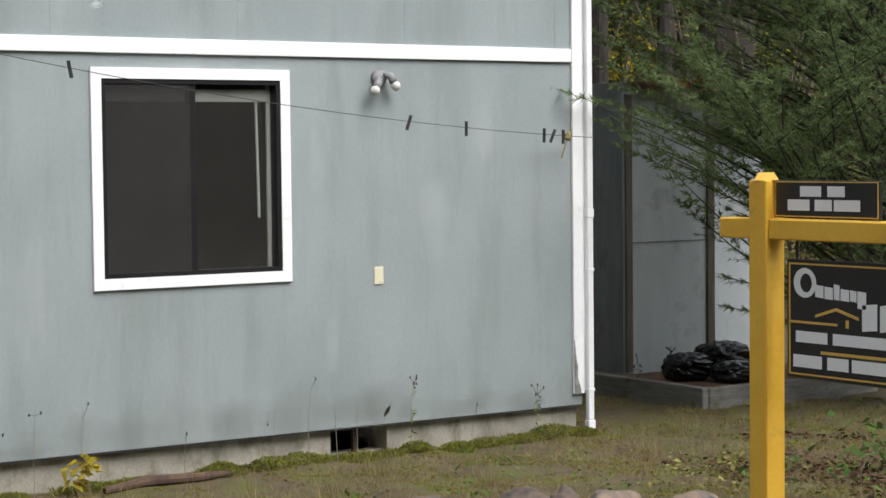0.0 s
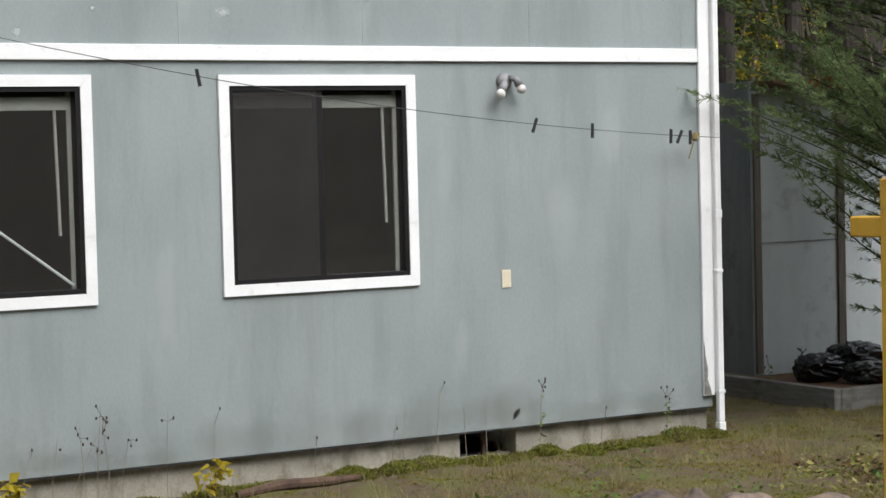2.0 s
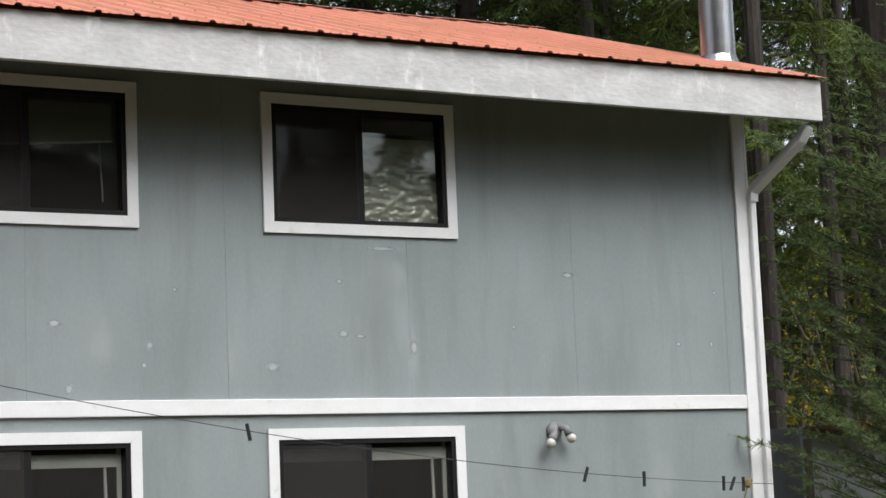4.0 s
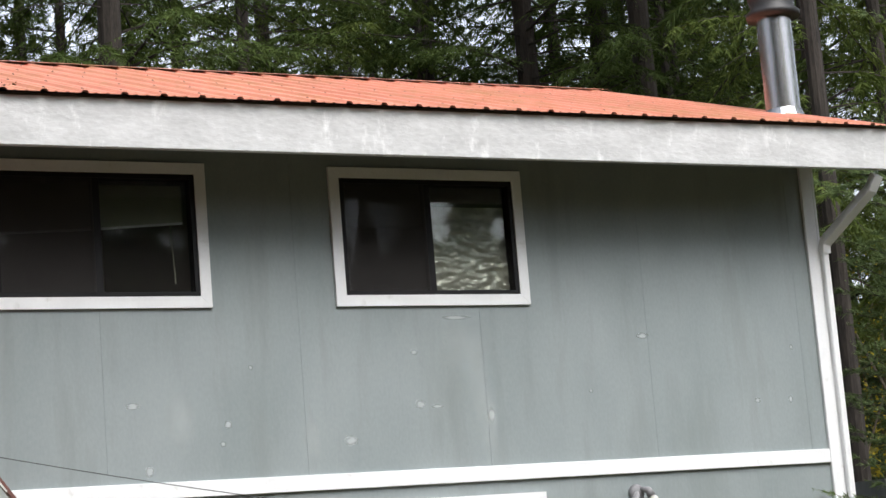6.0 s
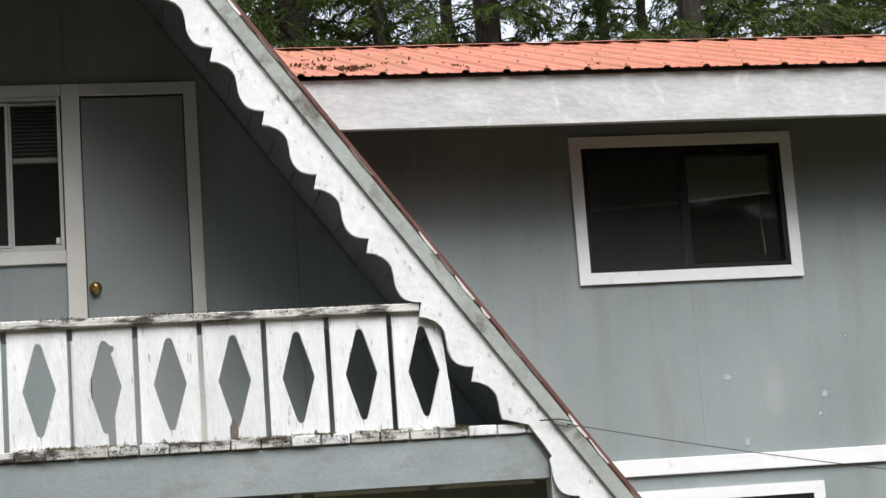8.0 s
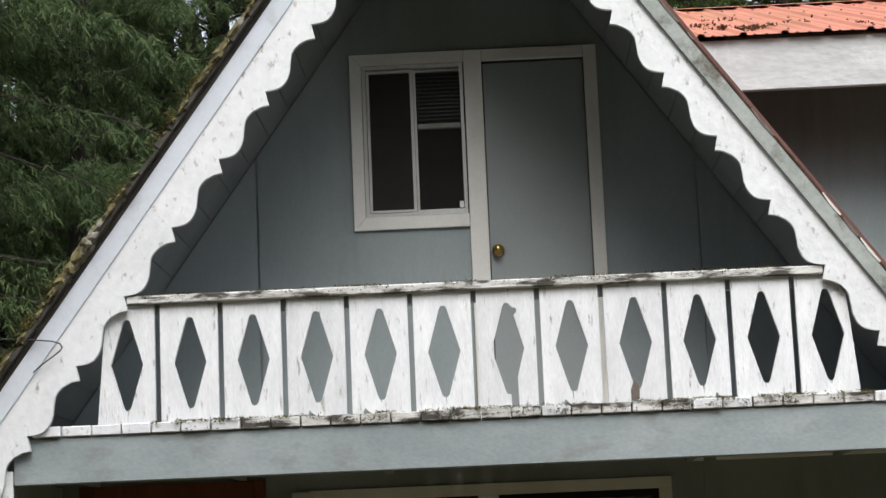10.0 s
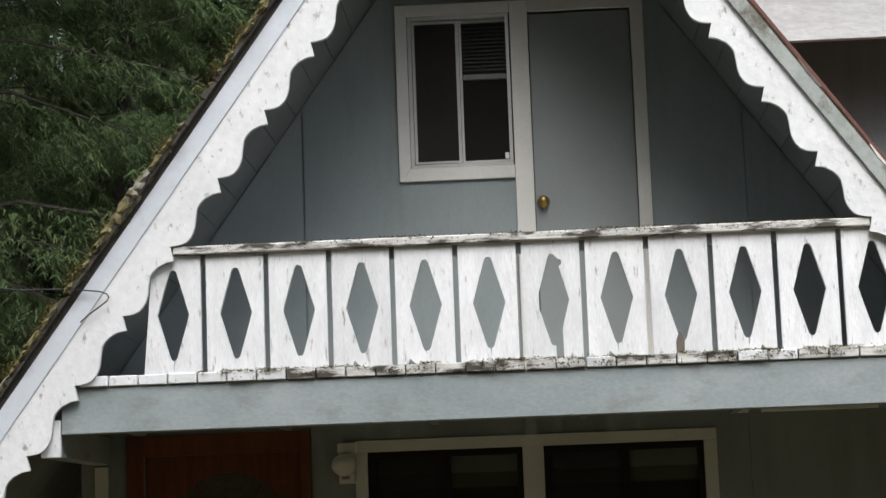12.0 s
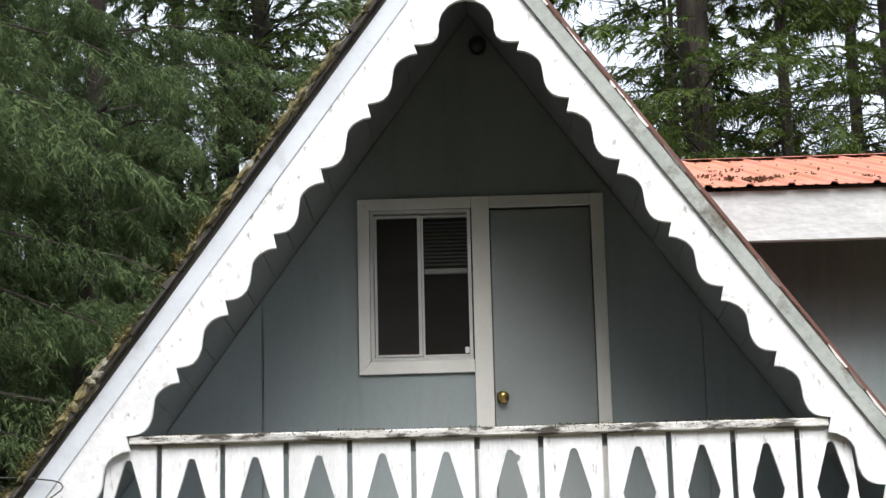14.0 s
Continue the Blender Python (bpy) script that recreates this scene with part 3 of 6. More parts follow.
def roof_sheet(x0, width=0.90, ribs=4, parent=None, y0=None):
    """One ribbed metal sheet from eave to ridge."""
    prof = []
    step = width / ribs
    for r in range(ribs):
        a = x0 + r * step
        prof += [(a, 0.0), (a + 0.025, 0.0), (a + 0.038, 0.016), (a + 0.062, 0.016), (a + 0.075, 0.0), (a + step * 0.45, 0.0), (a + step * 0.48, 0.005), (a + step * 0.53, 0.005), (a + step * 0.56, 0.0), (a + step * 0.74, 0.0), (a + step * 0.77, 0.005), (a + step * 0.82, 0.005), (a + step * 0.85, 0.0)]
    prof.append((x0 + width - 0.001, 0.0))
    bm = bmesh.new()
    ys = [EAVE_Y - 0.045 if y0 is None else y0, 1.5, RIDGE_Y]
    cols = [[bm.verts.new((x, y, EAVE_Z + (y - EAVE_Y) * SLOPE + h - 0.004)) for y in ys] for x, h in prof]
    low = [[bm.verts.new((x, y, EAVE_Z + (y - EAVE_Y) * SLOPE + h - 0.007)) for y in ys] for x, h in prof]
    for p, q, r, s in zip(cols, cols[1:], low, low[1:]):
        for k in range(2):
            bm.faces.new((p[k], q[k], q[k + 1], p[k + 1]))
            bm.faces.new((r[k], r[k + 1], s[k + 1], s[k]))
        bm.faces.new((p[0], r[0], s[0], q[0]))
    return part("roof_sheet", bm, RED_ROOF, parent)


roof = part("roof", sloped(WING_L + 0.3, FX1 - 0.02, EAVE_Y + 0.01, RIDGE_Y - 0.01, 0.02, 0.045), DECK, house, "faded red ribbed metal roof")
x = FX1 + 0.02 - 0.9
while x > -7.0:
    roof_sheet(x, parent=roof)
    x -= 0.9
roof_sheet(x + 0.9 - 0.66, 0.66, 3, roof)
roof_sheet(x + 0.9 - 0.66 - 0.9, 0.9, 4, roof, 0.15)


def ridge_cap():
    x0 = -8.35
    while x0 < FX1 - 0.1:
        bm = bmesh.new()
        x1 = min(x0 + 0.62, FX1 + 0.02)
        dz = 0.006 * random.random()
        for s in (-1, 1):
            vs = [bm.verts.new((xx, RIDGE_Y + s * yy, RIDGE_Z + 0.015 + dz - yy * SLOPE * 0.95)) for xx, yy in ((x0, 0), (x1, 0), (x1, 0.17), (x0, 0.17))]
            bm.faces.new(vs)
        x0 += 0.60
        part("ridge_cap", bm, RED_ROOF, roof)


ridge_cap()

# downspout
spout = thing("downspout", (0.16, -0.06, 0.05), "white metal downspout strapped to the house corner", "downspout")
part("pipe", boxes((0.108, 0.158, -0.066, -0.026, 0.10, 4.03), bevel=0.006), WHITE, spout)
for jz in (1.13, 0.30):
    part("pipe_joint", boxes((0.104, 0.162, -0.070, -0.025, jz, jz + 0.022), bevel=0.003), WHITE, spout)
part("pipe_joint", boxes((0.104, 0.162, -0.070, -0.025, 1.50, 1.56), bevel=0.003), WHITE, spout)
elbow = tube([(0.133, -0.046, 3.99), (0.137, -0.065, 4.06), (0.25, -0.47, 4.35), (0.262, -0.53, 4.43)], 0.046, 4)
part("pipe_elbow", elbow, WHITE, spout)
part("pipe_foot", boxes((0.104, 0.162, -0.072, -0.022, 0.04, 0.10), bevel=0.004), WHITE, spout)

# stove pipe on the roof
pz = EAVE_Z + (0.38 - EAVE_Y) * SLOPE
pipe = thing("stove_pipe", (0.25, 0.38, pz), "shiny steel stove pipe with a black cap above the red roof", "chimney")
part("flue", tube([(0.25, 0.38, pz - 0.05), (0.25, 0.38, pz + 0.74)], 0.125, 28, cap=False), STEEL, pipe, smooth=True)
cap = tube([(0.25, 0.38, pz + 0.70), (0.25, 0.38, pz + 0.74), (0.25, 0.38, pz + 0.78), (0.25, 0.38, pz + 0.84), (0.25, 0.38, pz + 0.94), (0.25, 0.38, pz + 0.96)], 0.1, 28, taper=[0.19, 0.195, 0.15, 0.17, 0.185, 0.12])
part("cap", cap, BLACK_METAL, pipe, "black storm cap", smooth=True)
part("flashing", tube([(0.25, 0.38, pz - 0.04), (0.25, 0.38, pz + 0.02)], 0.1, 24, taper=[0.15, 0.128]), STEEL, pipe)

# ---------- the A-frame part ----------
XC, FRONT = -8.48, -1.20
RAKE = 1.385
cabin = thing("cabin", (XC, 2.0, 0.0), "A-frame cabin with white scalloped bargeboards and a balcony", "house")


def rake_z(apex, x):
    return apex - RAKE * abs(x - XC)


UNDER = 6.00   # apex of the underside of the roof boards
GWIN = (-9.133, -8.49, 3.905, 4.903)
GDOOR = (-8.39, -7.821, 2.80, 4.835)


def gable_wall():
    holes = [(GWIN[0] + 0.02, GWIN[1] + 0.02, GWIN[2] + 0.02, GWIN[3] - 0.02), (GDOOR[0] - 0.01, GDOOR[1] + 0.01, GDOOR[2], GDOOR[3] + 0.01), (-9.41, -7.49, 1.15, 2.47), (-10.58, -9.71, 0.25, 2.51)]
    wall = part("wall", prism([(-10.82, 0.2), (-5.75, 0.2), (-5.75, rake_z(UNDER, -5.75)), (XC, UNDER), (-10.82, rake_z(UNDER, -10.82))], 0.004, 0.12, [[(a, c), (b, c), (b, d), (a, d)] for a, b, c, d in holes]), SIDING, cabin, "gable wall of grey plywood panels")
    seams = [XC - 3.66, XC - 2.44, -9.667, XC, -7.236, XC + 2.44]
    for a, b in zip(seams, seams[1:]):
        for lo, hi in ((0.2, 2.785), (2.79, 9.0)):
            ga = 0.0012 if abs(a - XC) < 0.1 else 0.006 if a < XC else 0.003
            gb = 0.0012 if abs(b - XC) < 0.1 else 0.006 if b < XC else 0.003
            p, q = max(a + ga, -10.81), b - gb
            # outline of the panel below the roof
            top = [(q, min(hi, rake_z(UNDER - 0.01, q))), (p, min(hi, rake_z(UNDER - 0.01, p)))]
            if min(top[0][1], top[1][1]) < lo + 0.05:
                if max(top[0][1], top[1][1]) < lo + 0.05:
                    continue
                xx = XC + math.copysign((UNDER - 0.01 - lo) / RAKE, (p + q) / 2 - XC)
                pts = [(p, lo), (xx, lo), (p, top[1][1])] if (p + q) / 2 > XC else [(xx, lo), (q, lo), (q, top[0][1])]
            else:
                pts = [(p, lo), (q, lo), *top]
                if hi < 5 and rake_z(UNDER, p) > hi > rake_z(UNDER, q):
                    pts.insert(3, (XC + (UNDER - 0.01 - hi) / RAKE, hi))
                if hi < 5 and rake_z(UNDER, q) > hi > rake_z(UNDER, p):
                    pts.insert(3, (XC - (UNDER - 0.01 - hi) / RAKE, hi))
            hs = [h for h in holes if h[0] < q and h[1] > p and h[2] < hi and h[3] > lo]
            if not hs:
                bm = prism(pts, -0.012, 0.0035)
            else:
                # clip the holes to the panel, then cover the panel by strips
                xs = sorted({p, q, *[v for h in hs for v in h[:2] if p < v < q]})
                bm = bmesh.new()
                for u, v in zip(xs, xs[1:]):
                    zs = [lo]
                    for h in sorted(hs, key=lambda h: h[2]):
                        if h[0] < (u + v) / 2 < h[1]:
                            zs += [max(h[2], lo), h[3]]
                    for s in range(0, len(zs), 2):
                        z0 = zs[s]
                        if s + 1 < len(zs):
                            if zs[s + 1] > z0 + 0.001:
                                prism([(u, z0), (v, z0), (v, zs[s + 1]), (u, zs[s + 1])], -0.012, 0.0035, bm=bm)
                        else:
                            tu, tv = min(hi, rake_z(UNDER - 0.01, u)), min(hi, rake_z(UNDER - 0.01, v))
                            prism([(u, z0), (v, z0), (v, tv), (u, tu)], -0.012, 0.0035, bm=bm)
            part("siding_panel", bm, SIDING, wall)
    return wall


gable_wall()

# roof slabs: boards below, old shingles on the one side and red sheet on the other
END_Z = 1.95
def roof_slab(side, top, low, y0, y1, material, name, label="", end=END_Z):
    xt = lambda z, a: XC + side * (a - z) / RAKE
    bm = prism([(XC, low), (XC, top), (xt(end, top), end), (xt(end, low), end)], y0, y1)
    return part(name, bm, material, cabin, label)


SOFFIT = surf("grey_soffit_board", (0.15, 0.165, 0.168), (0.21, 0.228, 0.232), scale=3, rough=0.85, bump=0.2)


def soffit_boards(side):
    """Grooved boards that run back from the bargeboard under the roof."""
    u = math.hypot(1, RAKE)
    run, w = 0.0, 0.19
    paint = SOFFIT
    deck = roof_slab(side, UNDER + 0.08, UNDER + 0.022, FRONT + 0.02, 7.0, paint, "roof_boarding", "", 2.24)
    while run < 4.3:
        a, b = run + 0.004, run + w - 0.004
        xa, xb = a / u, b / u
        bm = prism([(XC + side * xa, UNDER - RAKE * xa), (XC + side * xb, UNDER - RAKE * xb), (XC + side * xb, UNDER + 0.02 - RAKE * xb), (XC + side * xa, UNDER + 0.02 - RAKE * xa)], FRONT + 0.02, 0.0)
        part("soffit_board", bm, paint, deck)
        run += w
    return deck


for side in (-1, 1):
    soffit_boards(side)
roof_slab(-1, 6.245, 6.09, FRONT - 0.0115, 7.0, SHINGLE, "roof", "dark mossy shingle roof", 2.24)
roof_slab(1, 6.1615, 6.1385, FRONT - 0.026, 7.0, LOGWOOD, "roof_edge", "bare rotten wood under the red roof edge", 2.15)
roof_slab(1, 6.192, 6.162, FRONT - 0.03, 7.0, OLD_RED, "roof", "red metal roof with a peeling edge", 2.15)

# scalloped bargeboards: one period along the rake and how far the edge stands in from the tip line
SCALLOP = [(0.0, 0.0), (0.028, 0.028), (0.070, 0.050), (0.105, 0.056), (0.132, 0.053), (0.172, 0.033), (0.211, 0.010), (0.240, 0.000), (0.268, -0.004), (0.296, 0.000), (0.320, 0.013), (0.343, 0.034), (0.362, 0.056)]
PERIOD, TIP_APEX = 0.411, 5.700
UX, UZ = 1 / math.hypot(1, RAKE), RAKE / math.hypot(1, RAKE)


def bargeboard(side, outer_apex, y0, y1):
    tip_apex = TIP_APEX
    first = 0.255 / UX          # the topmost tooth, along the tip line from the ridge
    inner = []
    for k in range(10):
        for s, d in SCALLOP:
            along = first + k * PERIOD + s
            x = along * UX + d * UZ
            z = tip_apex - along * UZ + d * UX
            if side > 0 and ((k == 7 and s > 0.25) or (k == 8 and s < 0.12)):      # a broken tooth beside the deck
                if k == 8 and s == 0.0:
                    inner += [(-6.272, 2.786), (-6.214, 2.700), (-6.168, 2.625)]
                continue
            if z > END_Z + 0.1:
                inner.append((XC + side * x, z))
    arc = [(XC + side * r * math.sin(a), 5.485 + r * math.cos(a) * 1.02) for r, a in ((0.143, radians(v)) for v in (0, 20, 40, 60, 80, 100))]
    arc += [(XC + side * 0.152, 5.425), (XC + side * 0.178, 5.403), (XC + side * 0.222, 5.395), (XC + side * 0.270, 5.394)]
    last = inner[-1]
    end_x = XC + side * (outer_apex - END_Z) / RAKE
    outline = [(XC, outer_apex), *arc, *inner, (last[0], END_Z), (end_x, END_Z)]
    return part("bargeboard", prism(outline, y0, y1), OLD_WHITE, cabin, "white scalloped bargeboard with flaking paint")


bargeboard(-1, 6.048, FRONT - 0.012, FRONT + 0.018)
bargeboard(1, 6.025, FRONT - 0.012, FRONT + 0.018)


def strip(side, top, low, y0, y1, material, label):
    xt = lambda z, a: XC + side * (a - z) / RAKE
    bm = prism([(XC, low), (XC, top), (xt(END_Z, top), END_Z), (xt(END_Z, low), END_Z)], y0, y1)
    return part("rake_trim", bm, material, cabin, label)


strip(-1, 6.195, 6.043, FRONT - 0.020, FRONT - 0.0125, PALE_RAKE, "pale blue-white rake board")
strip(1, 6.138, 6.020, FRONT - 0.035, FRONT - 0.0125, RAKE_GREY, "grey-green rake board with peeling paint")

# balcony deck, beam
DX0, DX1 = -10.66, -6.23
balcony = thing("balcony", (XC, FRONT, 2.5), "white balcony with diamond cut-outs and weathered paint", "balcony")
part("beam", boxes((-10.752, -6.175, FRONT + 0.03, FRONT + 0.11, 2.518, 2.742), bevel=0.004), GREY_BOARD, balcony, "grey-blue beam below the deck")
x = DX0
while x < DX1:
    part("deck_board", boxes((x + 0.003, x + 0.142, FRONT + 0.004 + 0.012 * random.random(), -0.03, 2.746, 2.794 + 0.003 * random.random()), bevel=0.004), ROTTEN if -9.9 < x < -6.5 and random.random() < 0.85 else OLD_WHITE, balcony)
    x += 0.146
for xx in (-10.6, -9.8, -9.0, -8.2, -7.4, -6.6):
    part("joist", boxes((xx, xx + 0.04, FRONT + 0.115, -0.03, 2.56, 2.744)), GREY_BOARD, balcony)
part("rail_cap", boxes((-10.185, -6.775, FRONT + 0.0, FRONT + 0.12, 3.377, 3.420), bevel=0.006), ROTTEN, balcony, "rotting mossy handrail")
part("rail_backing", boxes((-10.19, -6.78, FRONT + 0.062, FRONT + 0.10, 3.325, 3.376)), GREY_BOARD, balcony)


def baluster(i):
    x0 = -10.338 + 0.3112 * i
    x1, c, z0, z1 = x0 + 0.284, x0 + 0.142, 2.797, 3.376
    zc, hh, hw, t = 3.084, 0.224, 0.080, 0.018
    c += 0.004
    hole = [(c - hw, zc), (c - hw + 0.006, zc - 0.02), (c - t, zc - hh + 0.012), (c - t * 0.5, zc - hh), (c + t * 0.5, zc - hh), (c + t, zc - hh + 0.012), (c + hw - 0.006, zc - 0.02), (c + hw, zc), (c + hw - 0.006, zc + 0.02), (c + t, zc + hh - 0.012), (c + t * 0.5, zc + hh), (c - t * 0.5, zc + hh), (c - t, zc + hh - 0.012), (c - hw + 0.006, zc + 0.02)]
    outline = [(x0, z0), (x1, z0), (x1, z1), (x0, z1)]
    if i == 0:
        outline = [(x0, z0), (x1, z0), (x1, z1), (x0 + 0.16, z1), (x0 + 0.08, z1 - 0.035), (x0 + 0.04, z1 - 0.10), (x0 + 0.03, z1 - 0.2)]
    if i == 11:
        outline = [(x0, z0), (x1, z0), (x1 - 0.03, z1 - 0.2), (x1 - 0.04, z1 - 0.10), (x1 - 0.08, z1 - 0.035), (x1 - 0.16, z1), (x0, z1)]
    crack = (0.0, 0.03, 0.0, 0.0, 0.02, 0.045, 0.0, 0.050, 0.0, 0.04, 0.03, 0.02)[i]
    if crack:      # a split runs down from the diamond
        o = (0.004, -0.006, 0.0)[i % 3]
        hole[4:4] = [(c + o - 0.0025, zc - hh), (c + o + 0.003, zc - hh - crack), (c + o + 0.0035, zc - hh)]
    if i == 6:     # broken: a slot runs from the diamond to the deck, and a knot has fallen out at its head
        hole[4:7] = [(c + 0.006, zc - hh), (c + 0.008, z0 + 0.004), (c + 0.044, z0 + 0.004), (c + 0.042, zc - 0.14), (c + hw - 0.006, zc - 0.02)]
        k = next(n for n, p in enumerate(hole) if abs(p[0] - c - t) < 1e-6 and p[1] > zc)
        hole[k:k] = [(c + 0.034, zc + hh - 0.060), (c + 0.046, zc + hh - 0.052), (c + 0.050, zc + hh - 0.036), (c + 0.042, zc + hh - 0.024), (c + 0.030, zc + hh - 0.024)]
    if i == 8:     # a bare splinter stands in the diamond's foot
        part("splinter", prism([(c - 0.034, zc - hh - 0.055), (c + 0.004, zc - hh - 0.050), (c + 0.006, zc - hh + 0.005), (c - 0.018, zc - hh + 0.045), (c - 0.036, zc - hh - 0.005)], FRONT + 0.022, FRONT + 0.0295), RAW_WOOD, balcony, "bare split wood")
    if i in (3, 4, 7, 9):   # chipped feet
        k = (0.05, 0.20, 0.16, 0.09)[i % 4]
        outline[1:1] = [(x0 + k, z0), (x0 + k + 0.012, z0 + 0.028), (x0 + k + 0.03, z0 + 0.008), (x0 + k + 0.045, z0)]
    part("baluster", prism(outline, FRONT + 0.030, FRONT + 0.058, [hole]), PEELING, balcony)


for i in range(12):
    baluster(i)
part("bracket", boxes((-10.855, -10.757, FRONT + 0.03, FRONT + 0.055, 2.408, 2.590), bevel=0.004), OLD_WHITE, balcony, "white block on the end of the side beam")
part("side_beam", boxes((-10.855, -10.760, FRONT + 0.0555, -0.036, 2.410, 2.560)), GREY_BOARD, balcony, "grey-blue side beam that runs back to the wall")
part("bracket", boxes((-6.17, -6.08, FRONT + 0.03, FRONT + 0.16, 2.10, 2.60), bevel=0.006), OLD_WHITE, balcony)

# balcony window and door
def flat_trim(rects, y, material, name, parent, label=""):
    e = thing(name, (rects[0][0], y, rects[0][2]), label, "")
    e.location = e.location - root_of(parent)
    e.parent = parent
    for a, b, c, d in rects:
        part("trim_board", boxes((a, b, y - 0.020, y - 0.0005, c, d), bevel=0.002), material, e)
    return e


Y = -0.012
# white trim with shade put into its colour; also serves the cream flakes
CREAM_SHADED_WHITE = surf("shaded_white_trim", (0.62, 0.61, 0.57), (0.72, 0.71, 0.67), scale=4, rough=0.65, bump=0.1)
bwin = thing("window", (-9.131, Y, 3.905), "balcony window with pale mitred trim and pale aluminium frame", "")
bwin.location = bwin.location - root_of(cabin)
bwin.parent = cabin
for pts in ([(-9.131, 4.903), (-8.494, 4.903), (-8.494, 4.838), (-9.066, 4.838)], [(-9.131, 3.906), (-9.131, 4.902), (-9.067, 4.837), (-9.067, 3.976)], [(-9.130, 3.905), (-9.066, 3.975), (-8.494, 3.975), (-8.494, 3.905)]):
    part("trim_board", prism(pts, Y - 0.020, Y - 0.0005), CREAM_SHADED_WHITE, bwin)
part("window_frame", boxes((-9.064, -8.500, Y - 0.012, Y + 0.05, 3.978, 3.996), (-9.064, -8.500, Y - 0.012, Y + 0.05, 4.816, 4.835), (-9.064, -9.044, Y - 0.012, Y + 0.05, 3.9965, 4.8155), (-8.518, -8.500, Y - 0.012, Y + 0.05, 3.9965, 4.8155)), ALU, bwin, "pale aluminium frame")
part("sash", boxes((-9.040, -9.026, Y - 0.004, Y + 0.03, 4.002, 4.808), (-8.798, -8.782, Y - 0.004, Y + 0.03, 4.002, 4.808), (-9.0255, -8.7985, Y - 0.004, Y + 0.03, 4.002, 4.014), (-9.0255, -8.7985, Y - 0.004, Y + 0.03, 4.794, 4.808)), ALU, bwin, "sliding aluminium sash")
part("sash", boxes((-8.779, -8.766, Y + 0.012, Y + 0.045, 4.002, 4.808), (-8.7655, -8.5185, Y + 0.012, Y + 0.045, 4.002, 4.012), (-8.7655, -8.5185, Y + 0.012, Y + 0.045, 4.798, 4.808)), ALU, bwin)
for a, b, dy in ((-9.0255, -8.7985, 0.016), (-8.7655, -8.5185, 0.028)):
    part("pane", boxes((a, b, Y + dy, Y + dy + 0.004, 4.0145, 4.7935)), GLASS, bwin).visible_shadow = False
screen_mesh(bwin, -9.025, -8.799, 4.0145, 4.7935, Y + 0.004)
for k in range(13):
    part("blind_slat", boxes((-8.762, -8.522, Y + 0.052, Y + 0.070, 4.532 + 0.022 * k, 4.536 + 0.022 * k)), LAMP_GREY, bwin)
part("blind_rail", boxes((-8.762, -8.522, Y + 0.046, Y + 0.074, 4.478, 4.508), bevel=0.003), BLIND, bwin, "pale bottom rail of the raised blind")
part("latch", boxes((-8.545, -8.521, Y + 0.002, Y + 0.012, 4.014, 4.050), bevel=0.003), OLD_WHITE, bwin, "small white latch")
door_trim = flat_trim([(-8.492, -8.392, 2.80, 4.903), (-7.823, -7.751, 2.80, 4.903), (-8.391, -7.824, 4.837, 4.9025)], Y - 0.001, CREAM_SHADED_WHITE, "door_trim", cabin)
DOORGREY = surf("dull_grey_door_paint", (0.24, 0.265, 0.265), (0.28, 0.305, 0.305), scale=2, rough=0.7, bump=0.08)
bdoor = part("door", boxes((-8.388, -7.826, 0.005, 0.045, 2.80, 4.832), bevel=0.003), DOORGREY, cabin, "plain grey balcony door")
part("door_knob", ball((-8.345, -0.035, 3.765), (0.028, 0.028, 0.028), 2, bm=tube([(-8.345, 0.004, 3.765), (-8.345, -0.01, 3.765)], 0.034, 16)), BRASS, bdoor, "round brass knob", smooth=True)
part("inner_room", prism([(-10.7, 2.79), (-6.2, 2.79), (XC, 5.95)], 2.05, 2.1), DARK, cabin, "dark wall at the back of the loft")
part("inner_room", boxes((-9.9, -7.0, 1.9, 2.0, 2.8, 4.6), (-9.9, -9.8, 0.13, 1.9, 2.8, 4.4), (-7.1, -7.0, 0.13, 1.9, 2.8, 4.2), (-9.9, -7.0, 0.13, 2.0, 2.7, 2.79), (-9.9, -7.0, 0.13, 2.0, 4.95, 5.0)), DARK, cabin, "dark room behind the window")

# porch below: brown front door and a double window
pdoor_trim = part("door_frame", boxes((-10.674, -10.582, -0.045, -0.0125, 0.3, 2.56), (-9.722, -9.667, -0.045, -0.0125, 0.3, 2.56), (-10.581, -9.723, -0.045, -0.0125, 2.446, 2.5595), bevel=0.003), BROWN_WOOD, cabin, "varnished brown door frame")
arch = [(-9.815, 1.2), *[(-10.12 + 0.305 * math.cos(radians(a)), 2.05 + 0.30 * math.sin(radians(a))) for a in range(0, 181, 15)], (-10.425, 1.2)]
pdoor = part("door", prism([(-10.578, 0.3), (-9.726, 0.3), (-9.726, 2.488), (-10.578, 2.488)], 0.01, 0.05, [arch]), BROWN_WOOD, cabin, "brown wooden front door with an arched glass")
DOOR_GLASS = surf("dull_textured_door_glass", (0.055, 0.050, 0.036), (0.095, 0.088, 0.066), scale=30, rough=0.3, bump=0.5, fine=80)
part("door_glass", prism([(x, z) for x, z in arch], 0.028, 0.032), DOOR_GLASS, pdoor, "dull textured glass")
for top_x in (-10.12, -9.93, -10.31):
    part("glazing_bar", tube([(-10.12, 0.022, 1.95 if top_x != -10.12 else 1.2), (top_x, 0.022, 2.29 if top_x != -10.12 else 1.95)], 0.008, 6), BROWN_WOOD, pdoor)
